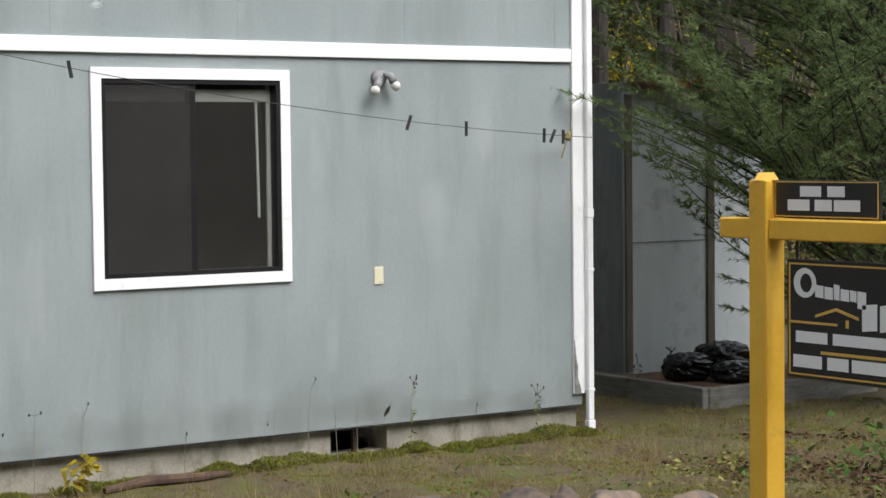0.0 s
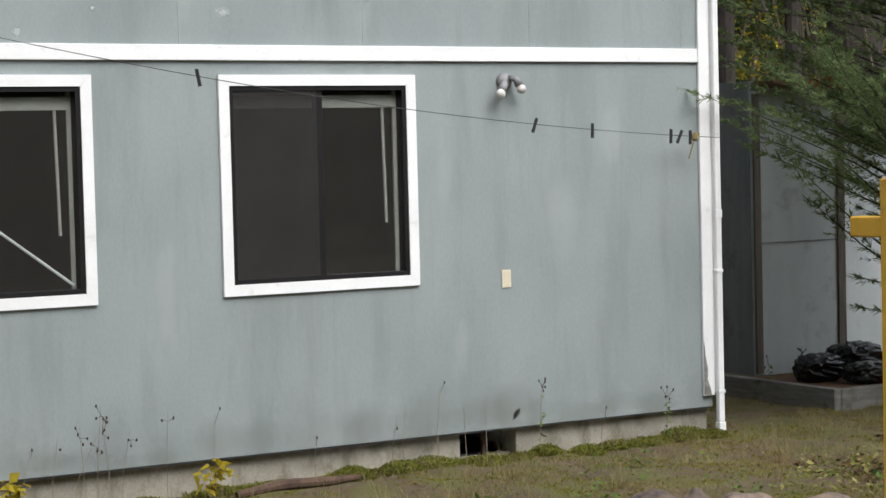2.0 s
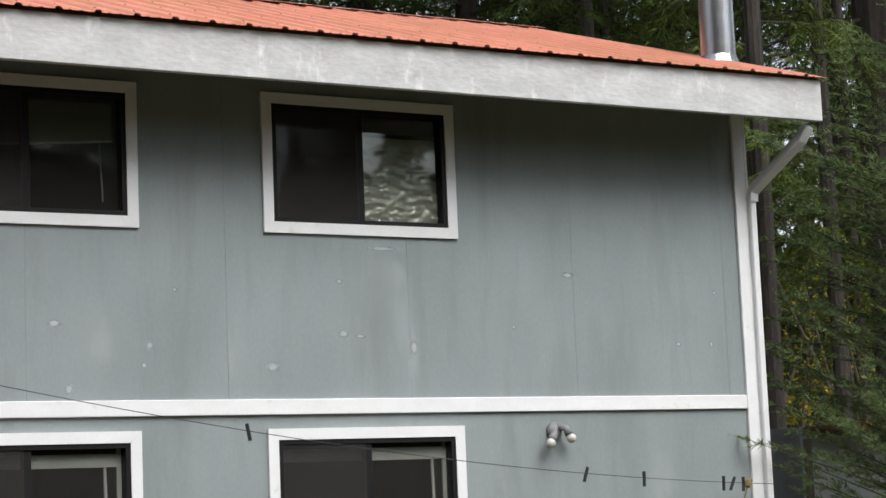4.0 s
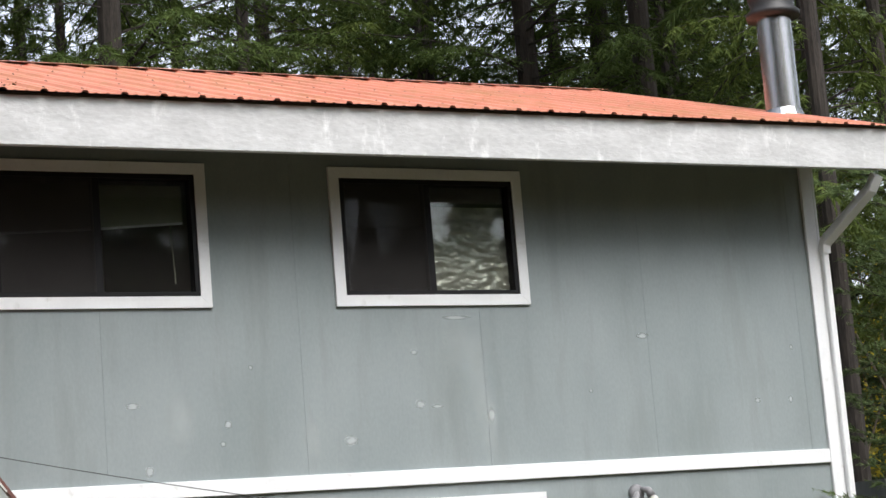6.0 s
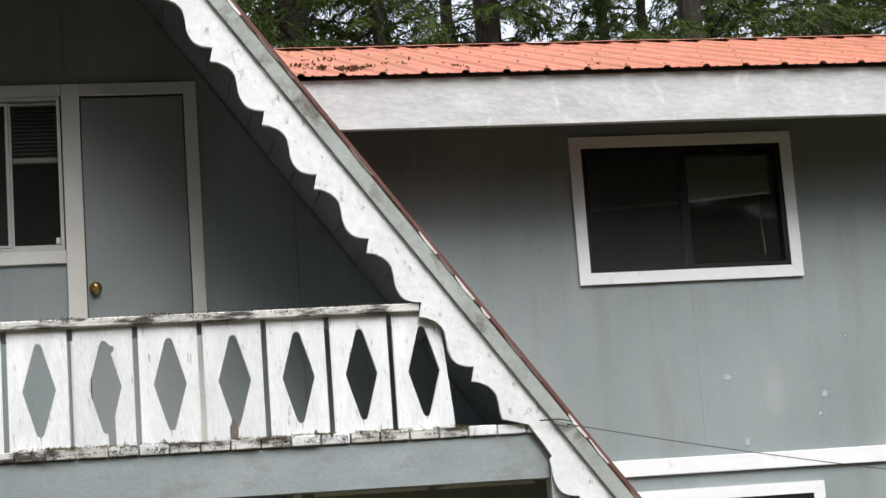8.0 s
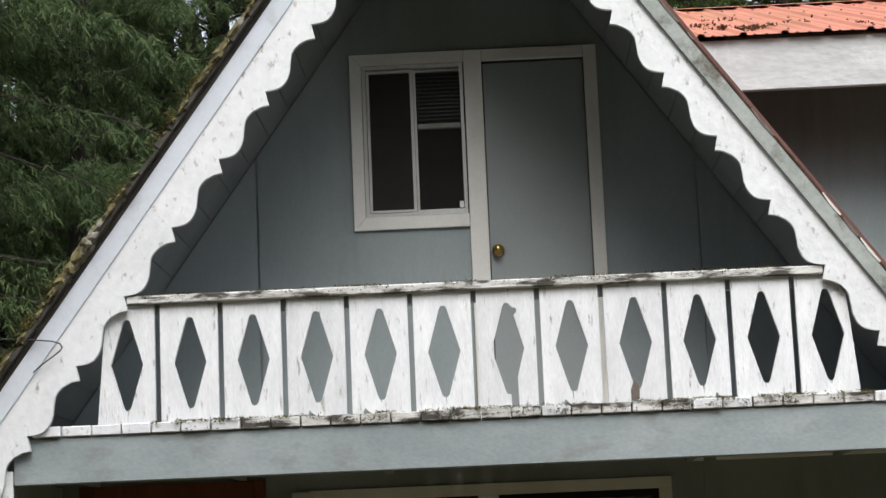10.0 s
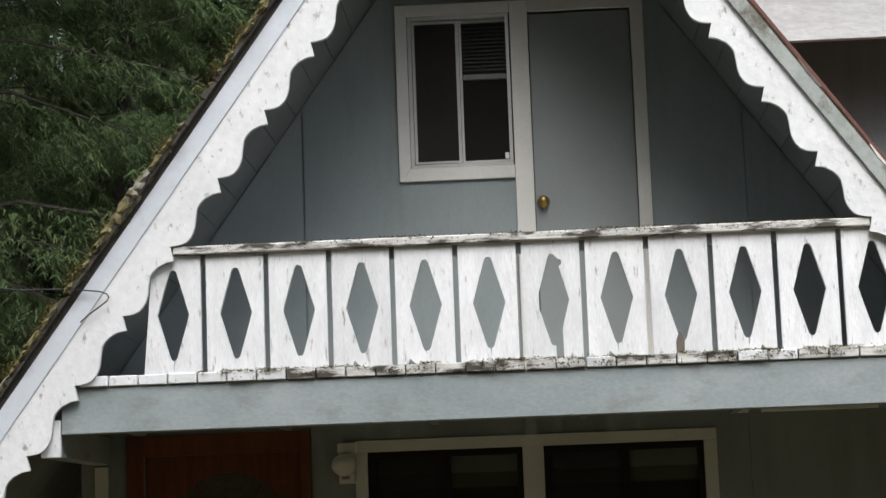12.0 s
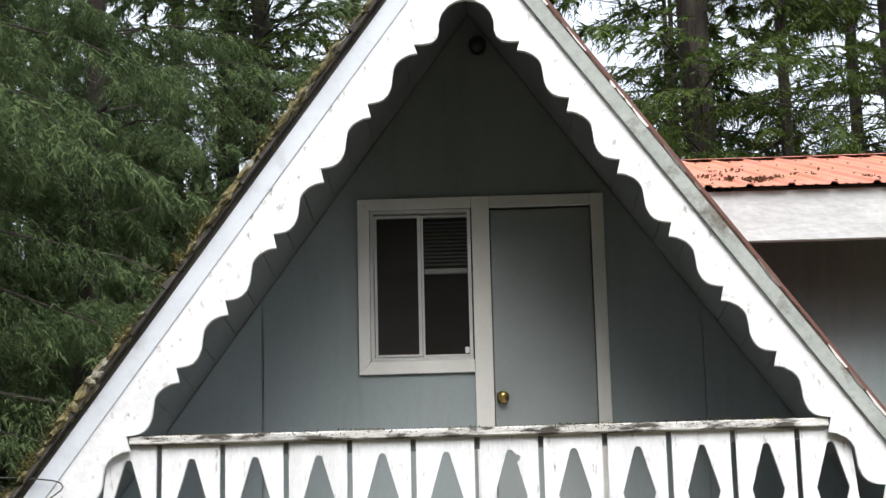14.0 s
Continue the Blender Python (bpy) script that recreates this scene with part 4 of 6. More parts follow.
pw = flat_trim([(-9.424, -7.472, 2.427, 2.490), (-9.424, -9.357, 1.1, 2.4265), (-8.516, -8.403, 1.1, 2.4265), (-7.542, -7.472, 1.1, 2.4265), (-9.424, -7.472, 1.02, 1.0995)], Y, CREAM_SHADED_WHITE, "window", cabin, "double porch window with white trim toned down for shade")
for a, b in ((-9.356, -8.517), (-8.402, -7.543)):
    part("window_frame", boxes((a, b, Y - 0.012, 0.05, 2.39, 2.4265), (a, b, Y - 0.012, 0.05, 1.1, 1.135), (a, a + 0.045, Y - 0.0115, 0.05, 1.1355, 2.3895), (b - 0.03, b, Y - 0.0115, 0.05, 1.1355, 2.3895), ((a + b) / 2 - 0.01, (a + b) / 2 + 0.03, Y - 0.01, 0.05, 1.1355, 2.3895)), BRONZE, pw, "dark bronze sliding frame")
    part("pane", boxes((a + 0.045, b - 0.03, 0.025, 0.029, 1.1355, 2.3895)), GLASS, pw).visible_shadow = False
    part("roller_blind", boxes((a + 0.02, b - 0.02, 0.04, 0.044, 2.30, 2.39)), BLIND, pw, "pale blind rolled up")
    part("blind_slat", boxes((a + 0.02, b - 0.02, 0.052, 0.056, 2.22, 2.31)), BLIND_TAN, pw)
    screen_mesh(pw, a + 0.045, (a + b) / 2 - 0.01, 1.1355, 2.3895, -0.004)
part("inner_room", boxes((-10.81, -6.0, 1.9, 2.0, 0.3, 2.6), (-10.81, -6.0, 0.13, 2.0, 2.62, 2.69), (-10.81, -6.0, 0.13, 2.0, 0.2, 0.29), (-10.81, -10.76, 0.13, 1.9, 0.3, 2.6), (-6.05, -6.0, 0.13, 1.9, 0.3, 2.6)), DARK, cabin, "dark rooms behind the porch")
part("batten", boxes((-7.292, -7.225, -0.026, -0.0125, 0.3, 2.72)), SIDING, cabin)
part("batten", boxes((-10.848, -10.775, -0.034, -0.0125, 0.3, 2.40)), CREAM_SHADED_WHITE, cabin, "white corner board toned down for shade")
part("batten", boxes((-8.50, -8.43, -0.026, -0.0125, 2.4905, 2.72)), SIDING, cabin)
part("batten", boxes((-8.452, -8.392, -0.024, -0.0125, 4.905, 5.74)), SIDING, cabin)
lamp = thing("porch_lamp", (-9.46, -0.03, 2.38), "white round porch lamp beside the window", "lamp")
part("mount", boxes((-9.515, -9.412, -0.075, -0.0335, 2.425, 2.482), bevel=0.005), CREAM_SHADED_WHITE, lamp)
part("back_plate", boxes((-9.515, -9.4255, -0.033, -0.0125, 2.262, 2.482), bevel=0.003), CREAM_SHADED_WHITE, lamp)
part("globe", ball((-9.480, -0.105, 2.362), (0.066, 0.066, 0.060), 3), CREAM_SHADED_WHITE, lamp, smooth=True)
part("foot", boxes((-9.508, -9.430, -0.090, -0.0335, 2.266, 2.320), bevel=0.006), CREAM_SHADED_WHITE, lamp)
part("sensor_eye", boxes((-9.490, -9.450, -0.094, -0.0905, 2.284, 2.300)), LAMP_GREY, lamp)

part("wall_lamp", tube([(-8.43, -0.0125, 5.80), (-8.43, -0.05, 5.80), (-8.43, -0.09, 5.785)], 0.05, 16, taper=[0.05, 0.05, 0.035]), BLACK_METAL, cabin, "small dark lamp under the ridge", smooth=True)


# blotches of old primer, pale washes and splashed dirt on the siding
def disc_mesh():
    bm = bmesh.new()
    bm.faces.new([bm.verts.new((math.cos(a), 0, math.sin(a))) for a in (2 * math.pi * k / 24 for k in range(24))])
    me = bpy.data.meshes.new("paint_blotch")
    bm.to_mesh(me)
    bm.free()
    return me


def blotches(name, material, spots, y):
    base, me = root_of(house), disc_mesh()
    me.name = name
    me.materials.append(material)
    for k, (x, z, rx, rz) in enumerate(spots):
        ob = new(name, me)
        ob.parent = house
        ob.location, ob.scale = (x - base.x, y - 0.00004 * k - base.y, z - base.z), (rx, 1.0, rz)


blotches("paint_blotch", PRIMER, ((-4.262, 2.972, 0.030, 0.032), (-2.530, 2.970, 0.032, 0.060), (-4.83, 3.095, 0.055, 0.026), (-3.012, 3.05, 0.045, 0.035), (-2.90, 3.035, 0.050, 0.014), (-3.49, 2.848, 0.060, 0.034), (-2.72, 3.58, 0.13, 0.016), (-3.03, 3.37, 0.030, 0.020), (-4.75, 2.72, 0.035, 0.040), (-1.376, 3.445, 0.055, 0.026), (-0.52, 3.0, 0.030, 0.022), (-4.1, 3.3, 0.018, 0.018), (-1.8, 3.1, 0.02, 0.016), (-0.25, 3.0, 0.022, 0.03), (-0.2, 3.35, 0.02, 0.022), (-4.3, 2.86, 0.022, 0.022)), -0.0006)
blotches("pale_wash", WASH, ((-2.66, 3.38, 0.22, 0.20), (-2.60, 3.12, 0.11, 0.34), (-2.54, 2.90, 0.07, 0.26), (-3.74, 2.86, 0.06, 0.22), (-4.55, 3.0, 0.10, 0.20), (-1.1, 1.55, 0.18, 0.40), (-2.0, 1.9, 0.10, 0.35), (-0.7, 2.1, 0.12, 0.30), (-3.9, 1.2, 0.10, 0.45), (-1.9, 0.75, 0.09, 0.25)), -0.0014)
rp = np.random.default_rng(5)
blotches("dirt_splash", SPLASH, [(x + rp.uniform(-0.1, 0.1), 0.23 + rp.uniform(0.0, 0.12), rp.uniform(0.10, 0.42), rp.uniform(0.08, 0.36)) for x in np.linspace(-5.4, -0.1, 30)], -0.0022)


def moss_tufts(name, rg, centres, spread, count, size, material, parent, label):
    """Ragged tufts of moss round the centres."""
    c = np.repeat(np.asarray(centres, dtype=float), count, axis=0)
    p = c + rg.normal(0, 1, c.shape) * np.asarray(spread)
    d = rg.normal(0, 1, c.shape) + np.array([0, -0.5, 0.5])
    d /= np.linalg.norm(d, axis=1)[:, None]
    side = np.cross(d, rg.normal(0, 1, c.shape))
    side /= np.linalg.norm(side, axis=1)[:, None]
    ln = (size * rg.uniform(0.5, 1.4, len(p)))[:, None]
    v = np.stack([p, p + d * ln * 0.5 + side * ln * 0.35, p + d * ln, p + d * ln * 0.5 - side * ln * 0.35], axis=1).reshape(-1, 3) - np.array(root_of(parent))
    ob = new(name, stuff_mesh(name, v, np.arange(len(v)).reshape(-1, 4), material))
    ob.parent = parent
    return tagged(ob, label, kind="stuff")


def balcony_moss():
    """Moss and rot along the deck ends and the handrail."""
    rg = np.random.default_rng(41)
    deck = [(x, FRONT + rg.uniform(0.0, 0.03), 2.796 - (0.03 if rg.random() < 0.25 else 0)) for x in -10.6 + 4.3 * rg.beta(2.4, 1.5, 170) if noise.noise(Vector((x * 3, 0, 7))) > -0.15]
    moss_tufts("deck_moss", rg, deck, (0.022, 0.006, 0.004), 34, 0.008, MOSS_DULL, balcony, "moss along the deck edge")
    moss_tufts("deck_rot", rg, [(x, FRONT + rg.uniform(-0.004, 0.012), rg.uniform(2.742, 2.788)) for x in -10.0 + 3.4 * rg.random(100) if noise.noise(Vector((x * 4, 1, 3))) > -0.1], (0.020, 0.003, 0.006), 14, 0.009, ROT, balcony, "black rot on the deck ends")
    moss_tufts("rail_rot", rg, [(x, FRONT + rg.uniform(-0.004, 0.02), rg.uniform(3.392, 3.421)) for x in rg.uniform(-10.1, -6.85, 190) if noise.noise(Vector((x * 1.7, 2, 9))) > -0.2], (0.035, 0.003, 0.004), 14, 0.009, ROT, balcony, "black rot along the handrail")
    rail = [(x, FRONT + rg.uniform(0.0, 0.05), 3.419) for x in rg.uniform(-10.1, -6.9, 130) if noise.noise(Vector((x * 2.2, 3, 1))) > 0.0]
    moss_tufts("rail_moss", rg, rail, (0.03, 0.01, 0.002), 12, 0.010, MOSS_DULL, balcony, "thin moss on the handrail")


balcony_moss()


def mossy_edge():
    """Lumps of moss and broken shingle ends along the old roof edge."""
    rg = np.random.default_rng(21)
    spots = []
    for u in rg.uniform(0.05, 5.2, 420):
        big = max(0.0, 0.35 + noise.noise(Vector((u * 2.3, 4.0, 0))) + 0.25 * u / 5)
        if rg.random() < big:
            a = rg.uniform(-0.004, 0.030) * (0.5 + big)
            spots.append((XC - u * UX - a * UZ, FRONT - 0.03 + rg.uniform(-0.01, 0.03), 6.285 - u * UZ + a * UX))
    moss_tufts("roof_moss", rg, spots, (0.022, 0.016, 0.016), 55, 0.010, MOSS_DULL, cabin, "yellow-brown moss on the roof edge")
    crust = bmesh.new()
    slope = Matrix.Rotation(math.atan(RAKE) * -1, 3, "Y")
    for k in range(170):      # a thick uneven crust of moss
        u = 0.1 + 5.0 * (k + rg.random()) / 170
        big = 0.30 + 0.95 * max(0.0, noise.noise(Vector((u * 1.7, 4.0, 0))) + 0.25) + 0.25 * rg.random()
        if big < 0.50:
            continue
        lump = ball((0, 0, 0), (rg.uniform(0.03, 0.085) * big, 0.04, 0.022 * big * rg.uniform(0.7, 1.4)), 2, 0.8, k)
        a = 0.006 * big
        spot = Vector((XC - u * UX - a * UZ, FRONT - 0.035 + rg.uniform(-0.012, 0.02), 6.285 - u * UZ + a * UX))
        bmesh.ops.rotate(lump, verts=lump.verts[:], matrix=slope)
        bmesh.ops.translate(lump, verts=lump.verts[:], vec=spot)
        me = bpy.data.meshes.new("lump")
        lump.to_mesh(me)
        lump.free()
        crust.from_mesh(me)
        bpy.data.meshes.remove(me)
    tagged(part("moss_crust", crust, ROOF_MOSS, cabin, "thick olive-brown crust of moss on the roof edge"), "thick olive-brown crust of moss on the roof edge", kind="stuff")
    u = 0.0
    while u < 5.0:      # shingle butts
        w = rg.uniform(0.10, 0.16)
        x0, x1 = XC - u * UX, XC - (u + w - 0.006) * UX
        z0, z1 = 6.245 - u * UZ, 6.245 - (u + w - 0.006) * UZ
        t = rg.uniform(0.020, 0.046)
        part("shingle", prism([(x0, z0), (x1, z1), (x1 - t * UZ, z1 + t * UX), (x0 - 0.008 * UZ, z0 + 0.008 * UX)], FRONT - 0.045 - rg.uniform(0, 0.02), FRONT + 0.5), SHINGLE, cabin)
        u += w


mossy_edge()



def peeling_edge():
    """Flakes of paint and bare wood along the red roof edge."""
    rg = np.random.default_rng(61)
    u = 0.1
    while u < 4.9:
        w = rg.uniform(0.03, 0.20)
        if rg.random() < 0.75:
            t = rg.uniform(0.006, 0.017)
            a, b = u, u + w * 0.9
            pts = [(XC + a * UX, 6.163 - a * UZ), (XC + b * UX, 6.163 - b * UZ), (XC + b * UX - t * UZ * 0.7, 6.163 - b * UZ - t * UX * 0.7), (XC + (a + b) / 2 * UX - t * UZ, 6.163 - (a + b) / 2 * UZ - t * UX), (XC + a * UX - t * UZ * 0.4, 6.163 - a * UZ - t * UX * 0.4)]
            part("peeled_flake", prism(pts, FRONT - 0.0385, FRONT - 0.0355), (CREAM_SHADED_WHITE, LOGWOOD, CREAM_SHADED_WHITE, RAW_WOOD, CREAM_SHADED_WHITE)[rg.integers(5)], cabin)
        u += w


peeling_edge()


def roof_lichen():
    """Dark clumps of needles and lichen on the red sheets beside the cabin."""
    rg = np.random.default_rng(19)
    spots = []
    for x, y, n in ((-7.07, 0.0, 5), (-6.98, -0.1, 5), (-6.80, -0.05, 7), (-6.90, -0.32, 6), (-6.6, 0.3, 2), (-7.15, 0.35, 4), (-6.3, -0.2, 2), (-6.9, 1.0, 4), (-5.6, -0.35, 1)):
        for _ in range(n):
            a, b = x + rg.normal(0, 0.06), max(y + rg.normal(0, 0.05), EAVE_Y)
            spots.append((a, b, EAVE_Z + (b - EAVE_Y) * SLOPE + 0.004))
    moss_tufts("roof_lichen", rg, spots, (0.016, 0.02, 0.003), 12, 0.020, LITTER_DARK, roof, "dark clumps of lichen and needles on the roof")


roof_lichen()


def roof_screws():
    """Rows of small rusty screw heads across the red sheets."""
    rg = np.random.default_rng(3)
    v, f = [], []
    for y in (-0.42, 0.3, 1.0, 1.7, 2.4):
        for k in range(34):
            x = FX1 - 0.10 - 0.225 * k + rg.normal(0, 0.006)
            z = EAVE_Z + (y - EAVE_Y) * SLOPE + 0.003
            n = len(v)
            v += [(x - 0.008, y - 0.012, z - 0.004), (x + 0.008, y - 0.012, z - 0.004), (x + 0.008, y + 0.012, z + 0.006), (x - 0.008, y + 0.012, z + 0.006), (x, y, z + 0.010)]
            f += [(n, n + 1, n + 4), (n + 1, n + 2, n + 4), (n + 2, n + 3, n + 4), (n + 3, n, n + 4)]
    base = root_of(roof)
    ob = new("roof_screws", stuff_mesh("roof_screws", [(a - base.x, b - base.y, c - base.z) for a, b, c in v], f, LOGWOOD))
    ob.parent = roof
    tagged(ob, "rows of small rusty screw heads", kind="stuff")


roof_screws()

# ---------- trees ----------
def tufts(rng, origins, dirs, lengths, width, droop, verts, faces):
    """Narrow needle tufts from origins along dirs."""
    n = len(origins)
    side = np.cross(dirs, np.array([0, 0, 1.0])) + rng.normal(0, 0.45, (n, 3))
    side /= np.linalg.norm(side, axis=1)[:, None] + 1e-9
    tip = origins + dirs * lengths[:, None]
    tip[:, 2] -= droop * lengths
    mid = origins + dirs * (lengths * 0.42)[:, None]
    w = (width * lengths)[:, None]
    if not n:
        return
    base = int(faces[-1][-1][-1]) + 1 if faces else 0
    verts.append(np.stack([origins, mid + side * w, tip, mid - side * w], axis=1).reshape(-1, 3))
    faces.append(base + np.arange(n * 4).reshape(-1, 4))


def spikes(rng, origins, dirs, lengths, width, droop, verts, faces):
    """Slim pointed needle sprays, one triangle each."""
    n = len(origins)
    side = np.cross(dirs, np.array([0, 0, 1.0])) + rng.normal(0, 0.5, (n, 3))
    side /= np.linalg.norm(side, axis=1)[:, None] + 1e-9
    tip = origins + dirs * lengths[:, None]
    tip[:, 2] -= droop * lengths
    w = (width * lengths)[:, None]
    if not n:
        return
    base = int(faces[-1][-1][-1]) + 1 if faces else 0
    verts.append(np.stack([origins + side * w, tip, origins - side * w], axis=1).reshape(-1, 3))
    faces.append(base + np.arange(n * 3).reshape(-1, 3))


def unit(a):
    return a / (np.linalg.norm(a, axis=1)[:, None] + 1e-9)


def plumes(rng, o, d, length, drop, shoot, per, width, verts, faces, radial=False):
    """Feathered sprays: short shoots set on both sides of twigs that start at o and run along d."""
    m = len(o)
    up = unit(np.array([0, 0, 1.0]) + rng.normal(0, 0.45, (m, 3)))
    for k in range(per):
        u = (k + rng.random(m)) / per
        pos = o + d * (length * u)[:, None]
        pos[:, 2] -= drop * length * u * u
        tan = d.copy()
        tan[:, 2] -= 2 * drop * u
        for sgn in (-1, 1):
            lean = rng.normal(0, 1, (m, 3)) if radial else up + rng.normal(0, 0.25, (m, 3))
            lat = unit(np.cross(unit(tan), lean)) * sgn
            way = unit(unit(tan) * 0.95 + lat * rng.uniform(0.5, 1.0, (m, 1)))
            spikes(rng, pos, way, shoot * (1.1 - 0.5 * u) * rng.uniform(0.6, 1.3, m), width, drop * 0.3, verts, faces)


def conifer_meshes(seed, height, reach, start, spacing, shoot, every, per, droop=0.25, lift=0.1, trunk=0.22, fine_to=99.0, bare=0.0, material=None, width=0.11, tilt=0.5, belly=0.15, hang=0.3, low=0.45, top=3.0, twice=False):
    """Trunk with uneven limbs; each limb carries side twigs set with feathered sprays. Above fine_to the crown is coarser."""
    rng = np.random.default_rng(seed)
    verts, faces = [], []
    wood = tube([(0, 0, -0.3), (0.05, 0.02, height * 0.3), (0.0, 0.06, height * 0.7), (0, 0, height)], 0.1, 10, taper=[trunk * 1.15, trunk * 0.9, trunk * 0.45, 0.01])
    z = start
    while z < height * 0.99:
        f = (z - start) / (height - start)
        length = reach * (1 - f) ** 0.75 * rng.uniform(0.45, 1.15) + 0.12
        if f < belly:
            length *= low + (1 - low) * f / belly
        coarse = top if z > fine_to else 1.0
        big = 1.0 + 0.4 * (coarse - 1)
        a = rng.uniform(0, 2 * math.pi)
        rise = lift + rng.normal(0, 0.14) + tilt * f
        n = max(4, int(length / (every * big)))
        s = np.linspace(0.04, 1, n + 1)
        r = s * length
        turn = a + rng.normal(0, 0.25) * s
        path = np.stack([np.cos(turn) * r, np.sin(turn) * r, z + r * rise - droop * r * r / max(length, 0.3)], axis=1)
        path += np.cumsum(rng.normal(0, 0.05 * length / n, (n + 1, 3)), axis=0)
        tube([(0, 0, z), tuple(path[n // 3]), tuple(path[2 * n // 3]), tuple(path[-1])], 0.01, 4, bm=wood, taper=[0.005 + 0.005 * length, 0.004 + 0.0032 * length, 0.003 + 0.0018 * length, 0.002], cap=False)
        z += spacing * coarse * rng.uniform(0.3, 1.7)
        if rng.random() < bare:
            continue
        along = unit(np.gradient(path, axis=0))
        keep = (s > 0.16) & (rng.random(n + 1) < 0.92)
        o, d, ss = path[keep], along[keep], s[keep]
        if not len(o):
            continue
        tip = path[-1:]
        plumes(rng, tip, along[-1:], np.array([0.25 * big]), hang, shoot * big, per, width, verts, faces)
        for sgn in (-1, 1):
            lat = np.stack([-d[:, 1] * sgn, d[:, 0] * sgn, np.zeros(len(d))], axis=1)
            tw = unit(d * 0.8 + lat * rng.uniform(0.45, 1.1, (len(d), 1)) + np.array([0, 0, -0.5 * hang]) + rng.normal(0, 0.12, d.shape))
            tl = (0.12 + 0.34 * length * (1.08 - ss) * rng.uniform(0.45, 1.1, len(d))).clip(0.12, 1.05)
            if not twice:
                plumes(rng, o, tw, tl, hang, shoot * big, per, width, verts, faces)
                continue
            for q in range(5):
                u = (q + rng.random(len(d))) / 5
                oo = o + tw * (tl * u)[:, None]
                oo[:, 2] -= hang * tl * u * u
                for side in (-1, 1):
                    lat2 = np.stack([-tw[:, 1] * side, tw[:, 0] * side, np.zeros(len(tw))], axis=1)
                    dd = unit(tw * 0.8 + lat2 * rng.uniform(0.3, 0.9, (len(d), 1)) + np.array([0, 0, -hang]))
                    plumes(rng, oo, dd, 0.10 + 0.30 * tl * (1.05 - u), hang, shoot * big, max(3, int(per / (1 + 0.5 * (coarse - 1)))), width, verts, faces)
    return mesh_of("trunk", wood, BARK), stuff_mesh("crown", np.concatenate(verts), np.concatenate(faces), material or NEEDLE)


def plant_tree(meshes, name, at, turn, scale, label, group):
    e = thing(name, at, label, "tree", group)
    e.rotation_euler, e.scale = (0, 0, turn), (scale,) * 3
    for n, me in zip(("trunk", "crown"), meshes):
        ob = new(n, me)
        ob.parent = e
    return e


rng = np.random.default_rng(11)
# tall trees that stand clear of the roof, in three sizes of spray; DEEP hangs low beside the cabin
FAR_A = conifer_meshes(1, 24, 3.7, 5.4, 0.076, 0.118, 0.15, 12, fine_to=11.0, width=0.108, material=NEEDLE, bare=0.05, droop=0.3, trunk=0.17, hang=0.32, low=0.85, belly=0.06)
FAR_C = conifer_meshes(7, 21, 3.5, 5.2, 0.074, 0.118, 0.15, 12, fine_to=11.0, width=0.108, material=NEEDLE_LIGHT, bare=0.05, droop=0.36, trunk=0.13, hang=0.42, low=0.85, belly=0.06)
FAR_D = conifer_meshes(12, 27, 3.6, 5.5, 0.105, 0.175, 0.21, 10, fine_to=15, width=0.105, material=NEEDLE, droop=0.35, trunk=0.16, bare=0.06, hang=0.35, low=0.85, belly=0.06)
DEEP = conifer_meshes(3, 19, 4.5, 0.8, 0.095, 0.094, 0.20, 5, fine_to=10.5, material=NEEDLE_DEEP, droop=0.42, lift=0.10, trunk=0.17, width=0.105, top=2.0, hang=0.45, twice=True)
DIM = conifer_meshes(4, 22, 3.9, 0.8, 0.085, 0.145, 0.18, 9, fine_to=11.0, width=0.115, material=NEEDLE_DEEP, droop=0.38, lift=0.1, trunk=0.17, hang=0.4)
FRONT_TREE = conifer_meshes(9, 23, 4.0, 0.8, 0.17, 0.66, 0.55, 4, material=NEEDLE, droop=0.3, width=0.26, top=2.0, fine_to=14)
for i in range(28):   # woods behind the house
    x, y = -12 + 26 * (i + rng.uniform(0.1, 0.9)) / 28, (rng.uniform(12.5, 16), rng.uniform(17, 22), rng.uniform(24, 34))[i % 3]
    turn, size = rng.uniform(0, 6.3), rng.uniform(0.85, 1.1)
    if abs(x - XC) < 0.08 * (y + 10.8):      # wholly behind the cabin
        continue
    plant_tree(((FAR_A, FAR_C), (FAR_C, FAR_A), (FAR_D, FAR_D))[i % 3][i // 3 % 2], "conifer_tree", (x, y, 0), turn, size, "tall dark conifer in the woods behind the house", "trees behind the house")
for x, y, s in ((-13.6, 4.6, 1.0), (-15.6, 8.0, 1.1), (-12.6, 9.6, 0.95), (-14.4, 12.5, 1.05), (-11.2, 13.0, 1.0), (-16.8, 13.5, 1.1), (-12.9, 16.5, 1.0), (-15.2, 18.0, 1.1), (-9.8, 17.0, 1.05)):
    plant_tree(DEEP if y < 10 else DIM, "conifer_tree", (x, y, 0), rng.uniform(0, 6.3), s, "dense green hemlock with drooping boughs", "trees beside the cabin")
